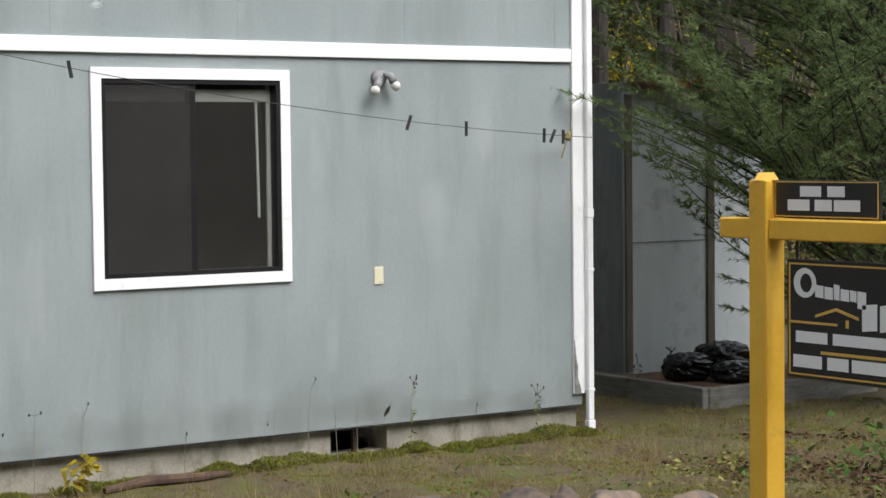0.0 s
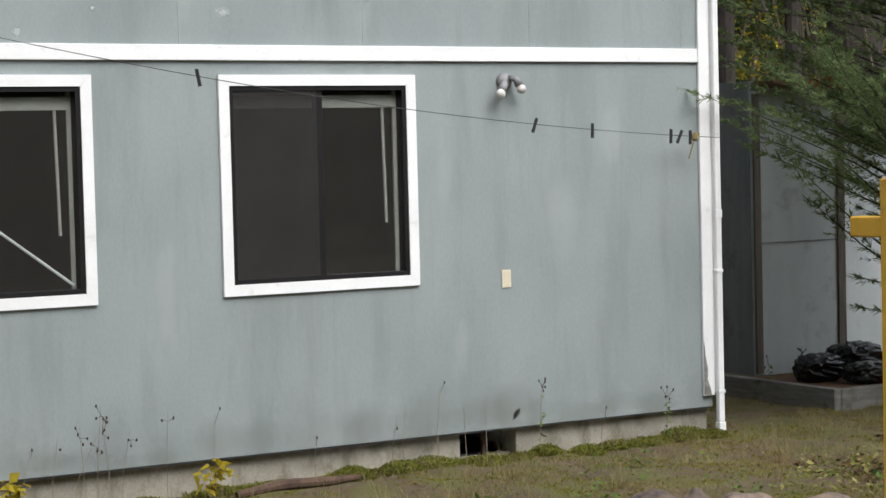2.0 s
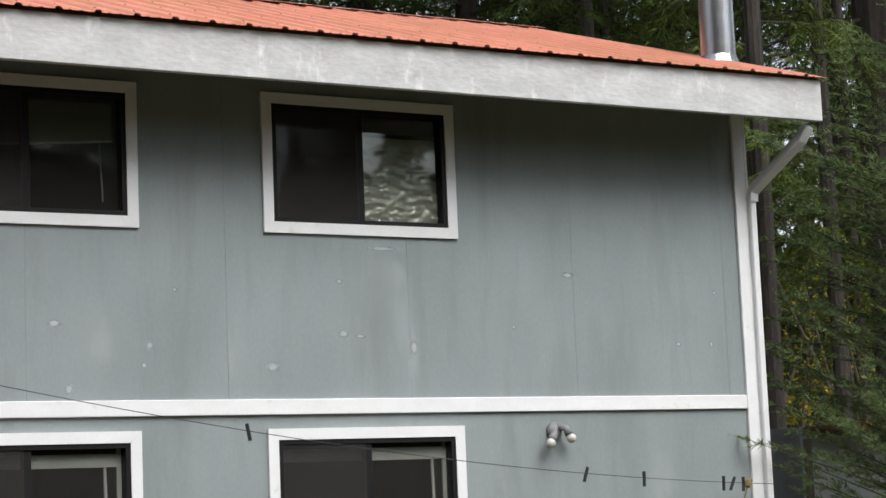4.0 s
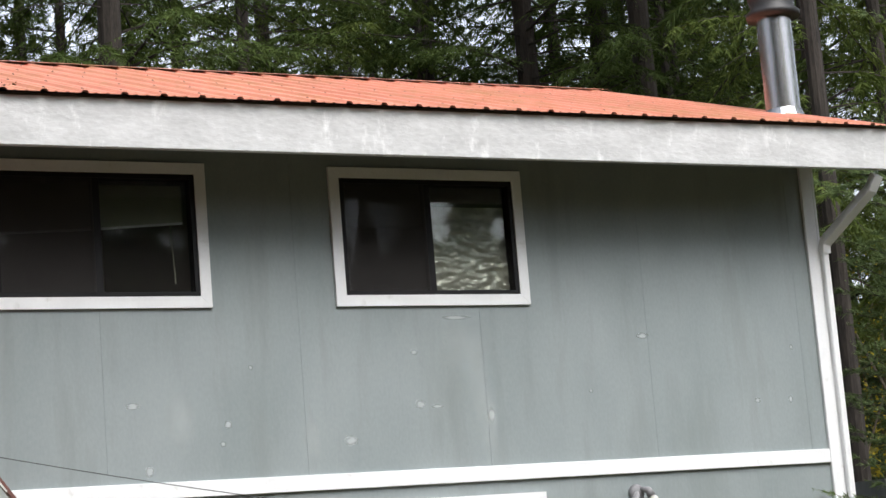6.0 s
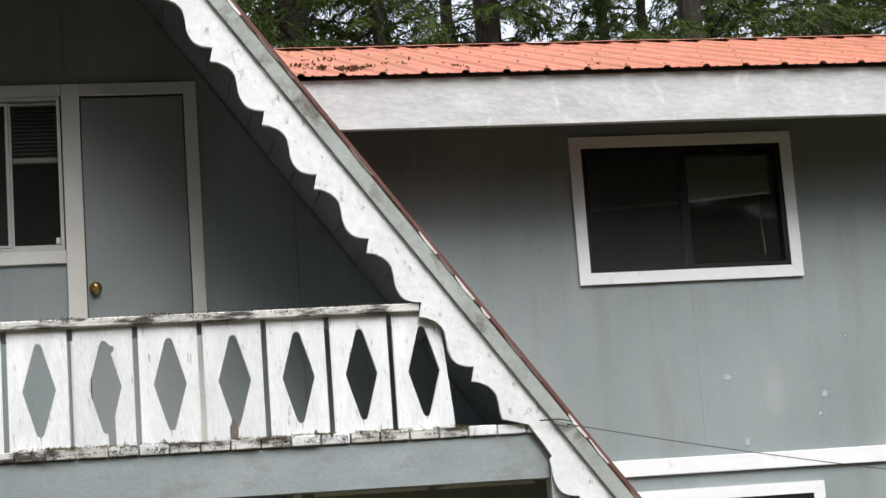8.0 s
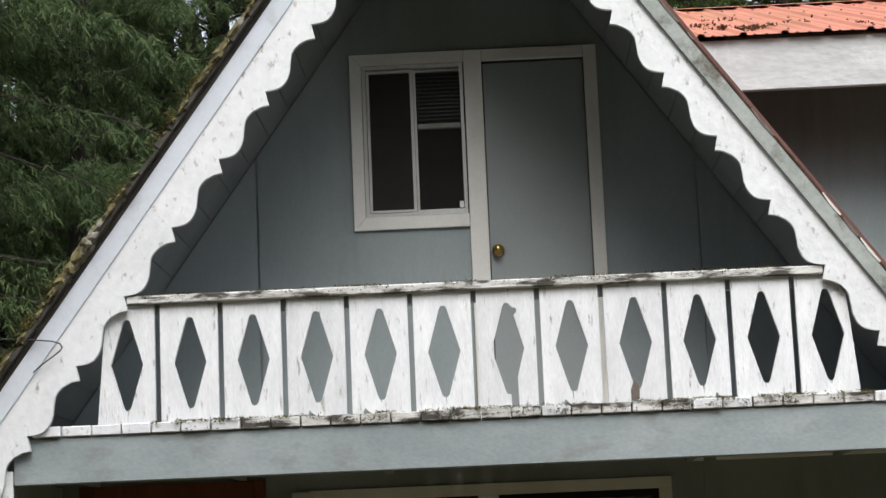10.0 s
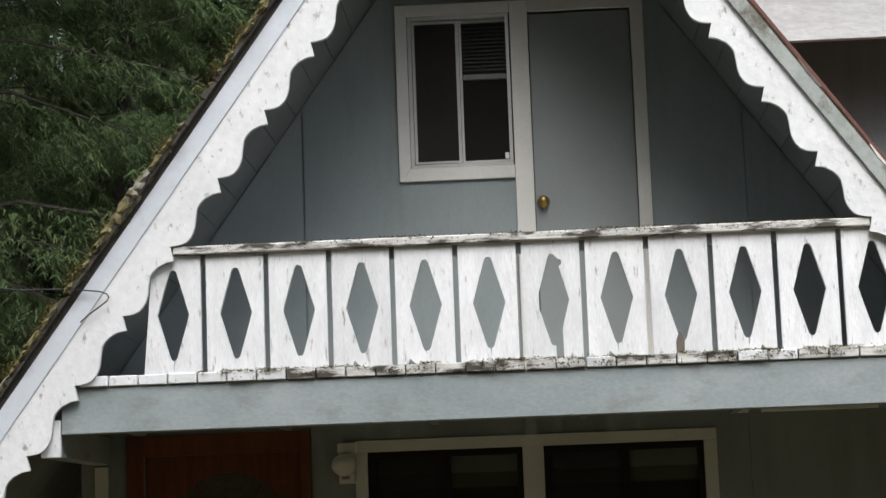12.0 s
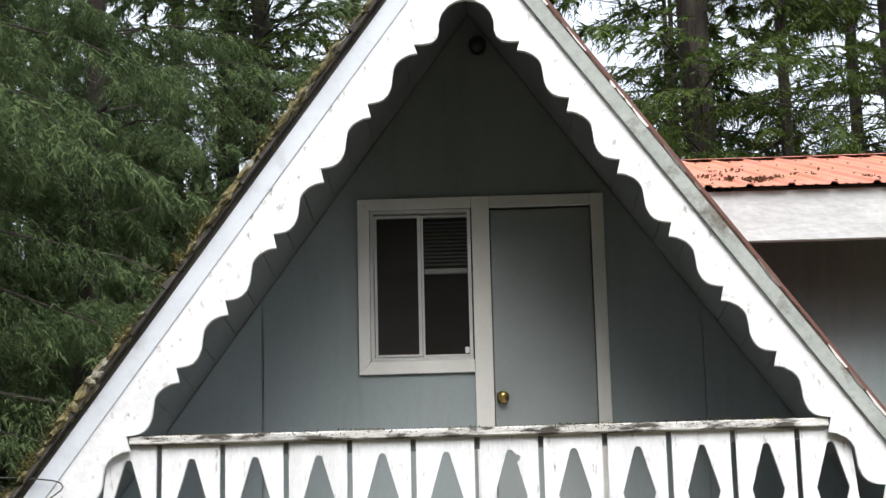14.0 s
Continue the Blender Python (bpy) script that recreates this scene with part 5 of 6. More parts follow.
for i in range(38):   # unseen trees added to block light and darken reflections: high south-west, lower south-east
    if i < 20:
        x, y, s = -46 + 1.75 * i, -17 - 4.0 * (i % 3), rng.uniform(0.85, 1.05)
    elif i < 27:
        x, y, s = -10 + 2.5 * (i - 20), -21 - 3.5 * (i % 3), rng.uniform(0.65, 0.8)
    else:
        x, y, s = 3 + 3.2 * (i - 27), -27 - 3.5 * (i % 3), rng.uniform(0.95, 1.1) * (0.68 - 0.022 * (i - 27))
    plant_tree(FRONT_TREE, "conifer_tree", (x + rng.uniform(-0.6, 0.6), y + rng.uniform(-1, 1), 0), rng.uniform(0, 6.3), s, "unseen conifer added across the road for shade and reflections", "trees across the road")
# more unseen trees, added to darken the reflection in the gable pane
for x, y in ((-11.6, -19.5), (-9.4, -22.5), (-7.2, -20.5), (-5.6, -24.0), (-3.4, -22.0), (-1.0, -25.0)):
    plant_tree(FRONT_TREE, "conifer_tree", (x, y, 0), rng.uniform(0, 6.3), 0.8, "unseen conifer added across the road for shade and reflections", "trees across the road")
BARE = conifer_meshes(14, 27, 3.1, 4.8, 0.125, 0.12, 0.15, 12, fine_to=12.5, material=NEEDLE, droop=0.4, trunk=0.185, bare=0.12, hang=0.4, low=0.75, belly=0.08)
SLIM = conifer_meshes(15, 22, 1.9, 4.2, 0.14, 0.11, 0.15, 11, fine_to=12, material=NEEDLE_LIGHT, droop=0.4, trunk=0.085, bare=0.3, hang=0.4)
for mesh, x, y in ((SLIM, 3.24, 3.73), (BARE, 6.21, 11.09), (SLIM, 6.34, 7.76), (BARE, -5.69, 13.04), (SLIM, -4.67, 13.16), (BARE, -3.06, 14.20), (SLIM, 0.97, 16.72), (SLIM, 4.75, 4.51), (SLIM, 9.2, 9.4), (SLIM, 11.5, 12.0), (SLIM, 13.0, 11.0), (BARE, 15.5, 15.0), (SLIM, 8.0, 13.0), (SLIM, 10.2, 16.0)):
    plant_tree(mesh, "conifer_tree", (x, y, 0), rng.uniform(0, 6.3), rng.uniform(0.85, 1.1), "tall conifer with a bare dark trunk", "trees behind the house")
for x, y in ((9.0, 18.0), (12.0, 19.0), (11.2, 14.5), (15.0, 16.5), (14.5, 21.0)):
    plant_tree(DIM, "conifer_tree", (x, y, 0), rng.uniform(0, 6.3), rng.uniform(0.95, 1.1), "dense green conifer deep in the woods", "trees behind the house")
plant_tree(BARE, "conifer_tree", (6.45, 5.5, 0), 1.0, 1.5, "tall conifer with a thick dark trunk", "trees behind the house")
for x, y in ((5.2, 15.5), (7.6, 14.2), (9.8, 17.5)):
    plant_tree(FAR_A, "conifer_tree", (x, y, 0), rng.uniform(0, 6.3), 1.0, "tall dark conifer in the woods behind the house", "trees behind the house")


def young_fir(at, seed=5):
    """A bushy young fir: limbs rise outwards, carry forked twigs, and each twig is set with needle shoots."""
    rg = np.random.default_rng(seed)
    wood = tube([(0, 0, -0.2), (0.03, 0.02, 2.0), (0, 0.04, 4.4), (0, 0, 7.0)], 0.05, 8, taper=[0.095, 0.07, 0.042, 0.006])
    v, f = [], []
    for k in range(400):
        z0 = 0.10 + 6.6 * ((k + rg.random()) / 310) ** 1.3
        reach = (2.1 + 1.6 * z0 if z0 < 1 else 3.7 - 0.46 * (z0 - 1)) * rg.uniform(0.30, 1.06)
        a, rise = rg.uniform(0, 2 * math.pi), rg.uniform(0.40, 0.95)
        if k >= 380:                # long limbs that brush the house corner
            z0, a, rise = rg.uniform(0.6, 1.2), rg.uniform(0.95, 1.07) * math.pi, rg.uniform(0.60, 0.85)
            reach = rg.uniform(2.4, 2.95)
        elif k >= 310:              # a fuller middle towards the house
            z0, a, rise = rg.uniform(0.9, 3.7), rg.uniform(0.66, 1.12) * math.pi, rg.uniform(0.45, 0.90)
            reach = rg.uniform(1.4, 2.45)
        elif k % 3 == 0:            # fuller on the open side
            a = rg.uniform(0.85 if z0 < 1.7 else 0.62, 1.5) * math.pi
        if math.cos(a) < -0.3 and z0 < 1.5 and k < 310:
            if rg.random() < 0.45:
                continue
            rise = rg.uniform(0.62, 1.10)
        if math.cos(a) < -0.5:
            reach = min(reach, 3.05 if z0 < 1.3 and math.sin(a) < -0.05 else 2.45)
        if math.sin(a) > 0.25 and z0 < 1.7:      # held back by the shed
            reach = min(reach, 1.3 / math.sin(a))
        n = max(6, int(reach / 0.095))
        s = np.linspace(0.08, 1, n)
        bend = rg.normal(0, 0.45)
        ang = a + bend * s * s
        path = np.stack([np.cos(ang) * s * reach, np.sin(ang) * s * reach, z0 + reach * (rise * s - 0.16 * s * s)], axis=1)
        path += np.cumsum(rg.normal(0, 0.011, path.shape), axis=0)
        tube([(0, 0, z0), tuple(path[n // 3]), tuple(path[2 * n // 3]), tuple(path[-1])], 0.01, 4, bm=wood, taper=[0.013, 0.009, 0.006, 0.002], cap=False)
        d = unit(np.gradient(path, axis=0))
        keep = s > 0.25
        o0, d0, s0 = path[keep], d[keep], s[keep]
        plumes(rg, path[-1:], d[-1:], np.array([0.16]), 0.0, 0.05, 9, 0.095, v, f, True)
        for sgn in (-1, 1):
            lat = np.stack([-d0[:, 1], d0[:, 0], np.zeros(len(d0))], axis=1) * sgn
            tw = unit(d0 + lat * rg.uniform(0.45, 1.0, (len(d0), 1)) + rg.normal(0, 0.18, d0.shape))
            tl = (0.11 + 0.42 * (1.02 - s0)) * rg.uniform(0.4, 1.0, len(d0))
            plumes(rg, o0, tw, tl, 0.06, 0.060, 12, 0.10, v, f, True)
    meshes = mesh_of("trunk", wood, BARK), stuff_mesh("crown", np.concatenate(v), np.concatenate(f), NEEDLE_FIR)
    plant_tree(meshes, "young_fir_tree", at, 0.0, 1.0, "young bushy fir beside the house corner", "")


young_fir((2.80, -0.50, 0.04))


def far_woods():
    """A jagged dark wall of far trees all round, well behind the rest; its unseen south side is added to block low sky.
    """
    rg = np.random.default_rng(31)
    bm = bmesh.new()
    n, ring = 420, []
    for i in range(n):
        a = 2 * math.pi * i / n
        r = 62 + rg.uniform(-3, 3)
        # the unseen south-west is raised to cut horizon light and darken reflections
        h = (19.0 if 1.4 < a < 2.6 else 12.5 if math.sin(a) > 0 else 19.0 if a < 4.9 else 11.0) + 6.0 * noise.noise(Vector((math.cos(a) * 9, math.sin(a) * 9, 1))) + (rg.uniform(0, 6.0) if i % 2 else 0)
        ring.append((bm.verts.new((r * math.cos(a) - 6, r * math.sin(a), -0.3)), bm.verts.new((r * math.cos(a) - 6, r * math.sin(a), h))))
    for (a, b), (c, d) in zip(ring, ring[1:] + ring[:1]):
        bm.faces.new((a, c, d, b))
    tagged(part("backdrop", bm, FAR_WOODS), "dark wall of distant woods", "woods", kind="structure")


far_woods()


# ---------- leafy undergrowth ----------
def leaf_mesh(name, rng, centres, spread, count, size, material, flat=0.5):
    """Clusters of small pointed leaves round the centres."""
    c = np.repeat(np.asarray(centres, dtype=float), count, axis=0)
    p = c + rng.normal(0, 1, c.shape) * np.asarray(spread)
    p[:, 2] = np.maximum(p[:, 2], 0.02)
    d = unit(rng.normal(0, 1, c.shape) * np.array([1, 1, flat]))
    v, f = [], []
    tufts(rng, p, d, size * rng.uniform(0.6, 1.4, len(p)), 0.34, 0.2, v, f)
    return stuff_mesh(name, np.concatenate(v), np.concatenate(f), material)


def stems(rng, base, n, height, lean, radius):
    """Thin bent stems from one foot; gives the wood and the tips."""
    bm, tips = bmesh.new(), []
    for _ in range(n):
        a, l = rng.uniform(0, 6.3), rng.uniform(0.1, lean)
        h = height * rng.uniform(0.6, 1.0)
        pts = [Vector(base), Vector(base) + Vector((math.cos(a) * l * h * 0.3, math.sin(a) * l * h * 0.3, h * 0.5)), Vector(base) + Vector((math.cos(a) * l * h, math.sin(a) * l * h, h))]
        tube(pts, radius, 5, bm=bm, taper=[radius, radius * 0.7, radius * 0.25], cap=False)
        tips += [tuple(pts[1].lerp(pts[2], k)) for k in (0.0, 0.3, 0.6, 0.8, 1.0)]
    return bm, tips


for i, (x, y, h, mat, label) in enumerate(((4.3, 6.2, 4.6, MAPLE, "vine maple with yellow autumn leaves"), (6.0, 8.6, 5.5, MAPLE, "vine maple with yellow autumn leaves"), (8.2, 9.8, 5.0, MAPLE, "vine maple with yellow autumn leaves"), (5.4, 11.0, 6.5, WEED, "slender green maple in the woods"), (9.5, 13.0, 7.0, OLIVE, "slender mossy maple in the woods"), (7.2, 6.6, 6.0, OLIVE, "slender mossy maple in the woods"), (9.0, 5.6, 6.0, OLIVE, "slender mossy maple in the woods"), (10.5, 7.6, 7.0, OLIVE, "slender mossy maple in the woods"), (11.5, 9.6, 7.0, OLIVE, "slender mossy maple in the woods"), (7.6, 12.0, 7.0, OLIVE, "slender mossy maple in the woods"), (12.5, 14.0, 8.0, OLIVE, "slender mossy maple in the woods"), (6.4, 4.8, 4.5, OLIVE, "slender mossy maple in the woods"), (8.4, 8.4, 6.5, MAPLE, "vine maple with yellow autumn leaves"), (-14.5, 6.5, 3.5, MAPLE, "vine maple with yellow autumn leaves"))):
    e = thing("maple_tree", (x, y, 0), label, "tree", "maples in the woods")
    bm, tips = stems(rng, (0, 0, 0), 7, h, 0.35, 0.035)
    w = new("stem", mesh_of("stem", bm, TWIG))
    w.parent = e
    c = new("crown", leaf_mesh("crown", rng, tips, (0.40, 0.40, 0.34), 34, 0.062, mat))
    c.parent = e

cs = [(rng.uniform(-22, 24), rng.uniform(11, 34), rng.uniform(0.2, 1.6)) for _ in range(150)] + [(rng.uniform(4.5, 14), rng.uniform(3.2, 12), rng.uniform(0.2, 2.4)) for _ in range(90)]
under = new("undergrowth", leaf_mesh("undergrowth", rng, cs, (0.7, 0.7, 0.5), 150, 0.11, OLIVE))
tagged(under, "dull olive brush under the trees", "bushes", kind="stuff")

# unseen brush, added so the lower panes mirror something dark
cs = [(rng.uniform(-12, 24), rng.uniform(-34, -23), rng.uniform(0.2, 2.6)) for _ in range(170)]
brush = new("unseen_reflection_brush", leaf_mesh("unseen_reflection_brush", rng, cs, (0.9, 0.9, 0.6), 40, 0.42, OLIVE))
tagged(brush, "unseen olive brush added to darken the window reflections", "bushes", kind="stuff")

rb = np.random.default_rng(17)
bush = thing("laurel_bush", (-12.7, 6.2, 0.0), "tall glossy evergreen bush behind the cabin", "bush")
bm, tips = stems(rb, (0, 0, 0), 16, 2.9, 0.5, 0.02)
ob = new("stem", mesh_of("stem", bm, TWIG))
ob.parent = bush
ob = new("leaves", leaf_mesh("leaves", rb, tips, (0.28, 0.28, 0.24), 60, 0.085, LAUREL))
ob.parent = bush

# ---------- shed beside the house ----------
shed = thing("shed", (2.1, 2.2, 0.2), "small grey-blue shed with bare wood trim", "shed")
part("wall", boxes((1.66, 2.55, 1.40, 1.46, 0.18, 2.42)), SHED_BRIGHTENED, shed)
part("wall", boxes((1.66, 1.72, 1.465, 4.2, 0.18, 2.5)), GREY_PLY, shed, "unpainted grey side wall")
part("corner_trim", boxes((1.635, 1.695, 1.375, 1.399, 0.2, 2.40)), RAW_WOOD, shed, "bare brown trim board")
part("corner_trim", boxes((2.49, 2.56, 1.375, 1.399, 0.2, 2.40)), RAW_WOOD, shed, "bare brown trim board")
part("seam_batten", boxes((1.70, 2.485, 1.394, 1.3995, 1.22, 1.232)), GREY_PLY, shed)
part("roof", prism([(1.70, 2.47), (3.6, 2.32), (3.6, 2.345), (1.70, 2.495)], 1.2, 1.95), RUST, shed, "rusty roof edge with fallen needles")
part("wall", boxes((2.65, 3.6, 1.9, 1.96, 0.0, 2.3)), SHED_BRIGHTENED, shed)
rl = np.random.default_rng(8)
cs = [(rl.normal(2.34, 0.07), 1.22 + rl.uniform(0, 0.15), 2.465 + abs(rl.normal(0, 0.025))) for _ in range(24)]
tagged(new("fallen_leaves", leaf_mesh("fallen_leaves", rl, cs, (0.03, 0.02, 0.012), 9, 0.05, ORANGE_LEAF)), "heap of orange fallen leaves on the shed roof", "leaves", kind="stuff")
bed = thing("planter_bed", (2.0, 0.8, 0.1), "raised bed edged with silvered timber, filled with bark", "planter")
part("edging_board", boxes((1.375, 1.435, 0.19, 2.2, 0.0, 0.205), bevel=0.008), GREY_WOOD, bed)
part("edging_board", boxes((1.437, 3.2, 0.185, 0.245, 0.0, 0.20), bevel=0.008), GREY_WOOD, bed)
part("bark_fill", boxes((1.436, 3.2, 0.246, 1.37, 0.02, 0.185)), MULCH, bed)

# ---------- real-estate sign ----------
def sign_post():
    e = thing("real_estate_sign", (-3.541, -5.698, 0.0), "yellow wooden post with a black hanging real-estate sign", "sign")
    e.rotation_euler = (0, 0, radians(-90))
    def add(name, bm, mat, label="", parent=None):
        ob = new(name, mesh_of(name, bm, mat))
        ob.parent = parent or e
        return tagged(ob, label)
    def bars(parent, y0, y1, *rects):
        for a, b, c, d in rects:
            add("text_bar", boxes((a, b, y0, y1, c, d)), SIGN_WHITE, parent=parent)
    h = 0.0445
    post = boxes((-h, h, -h, h, -0.3, 1.845), bevel=0.004)
    tube([(0, 0, 1.8455), (0, 0, 1.872)], 0.05, 4, bm=post, taper=[0.060, 0.036])
    bmesh.ops.rotate(post, verts=[v for v in post.verts if v.co.z > 1.8452], matrix=Matrix.Rotation(radians(45), 3, "Z"))
    add("post", post, YELLOW)
    add("arm", boxes((-0.208, -h - 0.0005, -0.036, 0.036, 1.640, 1.712), bevel=0.005), YELLOW)
    add("arm", boxes((h + 0.0005, 0.731, -0.036, 0.036, 1.640, 1.712), bevel=0.005), YELLOW, "yellow cross arm")
    rider = add("rider_panel", boxes((h + 0.004, 0.541, -0.008, 0.008, 1.716, 1.846), bevel=0.003), SIGN_BLACK, "black name panel with a gold edge")
    y0, y1 = -0.0098, -0.0085
    add("panel_edge", prism([(0.053, 1.720), (0.537, 1.720), (0.537, 1.842), (0.053, 1.842)], y0, y1, [[(0.057, 1.724), (0.533, 1.724), (0.533, 1.838), (0.057, 1.838)]]), SIGN_GOLD, parent=rider)
    bars(rider, y0, y1, (0.175, 0.275, 1.790, 1.826), (0.305, 0.385, 1.790, 1.826), (0.115, 0.220, 1.742, 1.780), (0.245, 0.325, 1.742, 1.780), (0.335, 0.455, 1.742, 1.780))
    x0, x1, z0, z1 = 0.109, 0.626, 1.165, 1.575
    panel = add("panel", boxes((x0, x1, -0.010, 0.010, z0, z1), bevel=0.004), SIGN_BLACK, "black hanging panel with white and gold print")
    y0, y1 = -0.0118, -0.0105
    def X(u):
        return x0 + (x1 - x0) * u
    def Z(v):
        return z1 - (z1 - z0) * v
    add("panel_edge", prism([(X(0.025), Z(0.03)), (X(0.975), Z(0.03)), (X(0.975), Z(0.97)), (X(0.025), Z(0.97))], y0, y1, [[(X(0.038), Z(0.045)), (X(0.962), Z(0.045)), (X(0.962), Z(0.955)), (X(0.038), Z(0.955))]]), SIGN_GOLD, parent=panel)
    # plain logo shapes in place of lettering
    def ring(u, v, ru, rv):
        return [(X(u + ru * math.cos(2 * math.pi * k / 20)), Z(v + rv * math.sin(2 * math.pi * k / 20))) for k in range(20)]
    add("logo_shape", prism(ring(0.175, 0.195, 0.105, 0.125), y0, y1, [ring(0.185, 0.195, 0.055, 0.080)]), SIGN_WHITE, parent=panel)
    for u, v, w, t in ((0.27, 0.205, 0.075, 0.10), (0.355, 0.215, 0.075, 0.10), (0.44, 0.19, 0.05, 0.125), (0.50, 0.225, 0.075, 0.095), (0.585, 0.23, 0.055, 0.09), (0.65, 0.235, 0.075, 0.14)):
        add("logo_shape", prism([(X(u), Z(v)), (X(u + w), Z(v + 0.008)), (X(u + w), Z(v + t + 0.008)), (X(u), Z(v + t))], y0, y1), SIGN_WHITE, parent=panel)
    for u, w in ((0.69, 0.13), (0.845, 0.055)):
        add("logo_shape", prism([(X(u), Z(0.345)), (X(u + w), Z(0.330)), (X(u + w), Z(0.545)), (X(u), Z(0.560))], y0, y1), SIGN_WHITE, parent=panel)
    add("logo_roof", prism([(X(0.27), Z(0.455)), (X(0.46), Z(0.385)), (X(0.66), Z(0.45)), (X(0.66), Z(0.475)), (X(0.46), Z(0.412)), (X(0.27), Z(0.48))], y0, y1), SIGN_GOLD, parent=panel)
    for a, b, c, d in ((0.03, 0.47, 0.535, 0.515), (0.545, 0.572, 0.545, 0.48), (0.32, 0.97, 0.78, 0.755)):
        add("gold_line", boxes((X(a), X(b), y0, y1, Z(c), Z(d))), SIGN_GOLD, parent=panel)
    bars(panel, y0, y1, (X(0.09), X(0.38), Z(0.695), Z(0.60)), (X(0.43), X(0.92), Z(0.695), Z(0.60)), (X(0.065), X(0.33), Z(0.905), Z(0.80)), (X(0.38), X(0.57), Z(0.905), Z(0.80)), (X(0.60), X(0.94), Z(0.905), Z(0.80)))
    for xx in (X(0.08), X(0.92)):
        add("hanger", tube([(xx, 0, z1 - 0.004), (xx, 0, 1.645)], 0.004, 6), BLACK_METAL)


sign_post()

# ---------- small things ----------
flood = thing("flood_light", (-1.53, -0.02, 2.437), "grey twin flood light with two pale bulbs on the wall", "lamp")
part("plate", tube([(-1.54, -0.0006, 2.437), (-1.54, -0.02, 2.437), (-1.54, -0.04, 2.437)], 0.05, 20, taper=[0.056, 0.055, 0.035]), LAMP_GREY, flood, smooth=True)
for pts, bp in (([(-1.55, -0.03, 2.44), (-1.57, -0.055, 2.41), (-1.61, -0.09, 2.375)], (-1.625, -0.10, 2.355)), ([(-1.52, -0.03, 2.46), (-1.49, -0.07, 2.45), (-1.475, -0.085, 2.41)], (-1.465, -0.095, 2.385))):
    part("holder", tube(pts, 0.02, 12, taper=[0.014, 0.024, 0.030]), LAMP_GREY, flood, smooth=True)
    part("bulb", ball(bp, (0.031, 0.031, 0.031), 3), BULB, flood, smooth=True)
outlet = thing("wall_outlet", (-1.555, -0.003, 1.17), "ivory outlet cover on the siding", "outlet")
part("cover", boxes((-1.59, -1.52, -0.008, -0.0006, 1.113, 1.228), bevel=0.003), IVORY, outlet)
for oz in (1.182, 1.128):
    part("socket", boxes((-1.572, -1.538, -0.0105, -0.0085, oz, oz + 0.03)), IVORY, outlet)

line = thing("clothesline", (-6.09, -1.25, 2.774), "thin dark clothesline tied from the bargeboard to the corner", "clothesline")
A, B = Vector((-6.089, -1.25, 2.774)), Vector((0.12, -0.10, 2.05))
def on_line(s):
    return A.lerp(B, s) - Vector((0, 0, 0.12 * 4 * s * (1 - s)))
part("cord", tube([on_line(i / 24) for i in range(25)], 0.0024, 5), WIRE, line)
part("knot", ball(on_line(0.962), (0.028, 0.025, 0.03), 2, 0.6, 3, bm=tube([on_line(0.962), on_line(0.955) - Vector((0.02, 0, 0.15))], 0.005, 5)), DRY, line, "frayed straw-coloured knot")
for s, tilt in ((0.33, -0.2), (0.727, 0.35), (0.807, 0.02), (0.924, 0.05), (0.938, 0.45), (0.954, 0.02)):
    p = on_line(s)
    peg = thing("clothes_peg", p, "dark weathered clothes peg on the line", "clothes peg", "pegs on the line")
    bm = boxes((-0.009, -0.001, -0.006, 0.006, -0.055, 0.04), (0.001, 0.009, -0.006, 0.006, -0.055, 0.04), bevel=0.001)
    bmesh.ops.rotate(bm, verts=bm.verts[:], matrix=Matrix.Rotation(tilt, 3, "Y"))
    ob = new("peg_halves", mesh_of("peg_halves", bm, BLACK_METAL))
    ob.parent = peg

# boulders along the bed edge
for i, (x, y, r) in enumerate(((-2.58, -2.02, 0.19), (-2.02, -2.22, 0.20), (-1.62, -2.46, 0.19), (-1.38, -2.86, 0.19), (-1.42, -3.22, 0.12), (-3.0, -1.95, 0.13), (-1.85, -2.33, 0.11))):
    g = ground_z(x, y)
    ob = part("boulder", ball((0, 0, 0), (r, r * 0.8, 0.14), 4, 0.22, i), ROCK, smooth=True)
    ob.location, ob.rotation_euler = (x, y, g - 0.03), (0, 0, i * 1.7)
    tagged(ob, "rounded river boulder edging the lawn", "rock", "boulders along the lawn")


def bag_mesh(at, size, seed):
    """A slumped, flat-bottomed bag with long folds."""
    bm = bmesh.new()
    made = bmesh.ops.create_icosphere(bm, subdivisions=5, radius=1.0)
    for v in made["verts"]:
        d = v.co.copy()
        r = 1.0 / (abs(d.x) ** 3 + abs(d.y) ** 3 + abs(d.z) ** 3) ** (1 / 3)   # boxy pillow
        p = Vector((d.x * 1.3 + d.z, d.y * 2.4 - 0.6 * d.x, d.z * 1.6)) + Vector((seed * 5.3, seed * 1.7, seed))
        r *= 0.92 - 0.30 * abs(noise.noise(p * 1.1)) + 0.07 * noise.noise(p * 2.6)
        v.co = Vector((d.x * size[0] * r, d.y * size[1] * r, max(d.z * r, -0.8) * size[2])) + Vector(at)
    return bm


for i, (x, y, sx, sy, sz) in enumerate(((1.74, 0.78, 0.21, 0.17, 0.125), (1.95, 0.46, 0.22, 0.16, 0.095), (2.28, 0.98, 0.24, 0.20, 0.15))):
    bag = part("rubbish_bag", bag_mesh((x, y, 0.185 + sz * 0.8), (sx, sy, sz), i + 4), PLASTIC_BAG, smooth=True)
    tagged(bag, "crumpled black plastic bag on the bark bed", "bag", "bags by the shed")

# ---------- lawn: grass, moss mounds, dry stalks, weeds ----------
rg = np.random.default_rng(77)


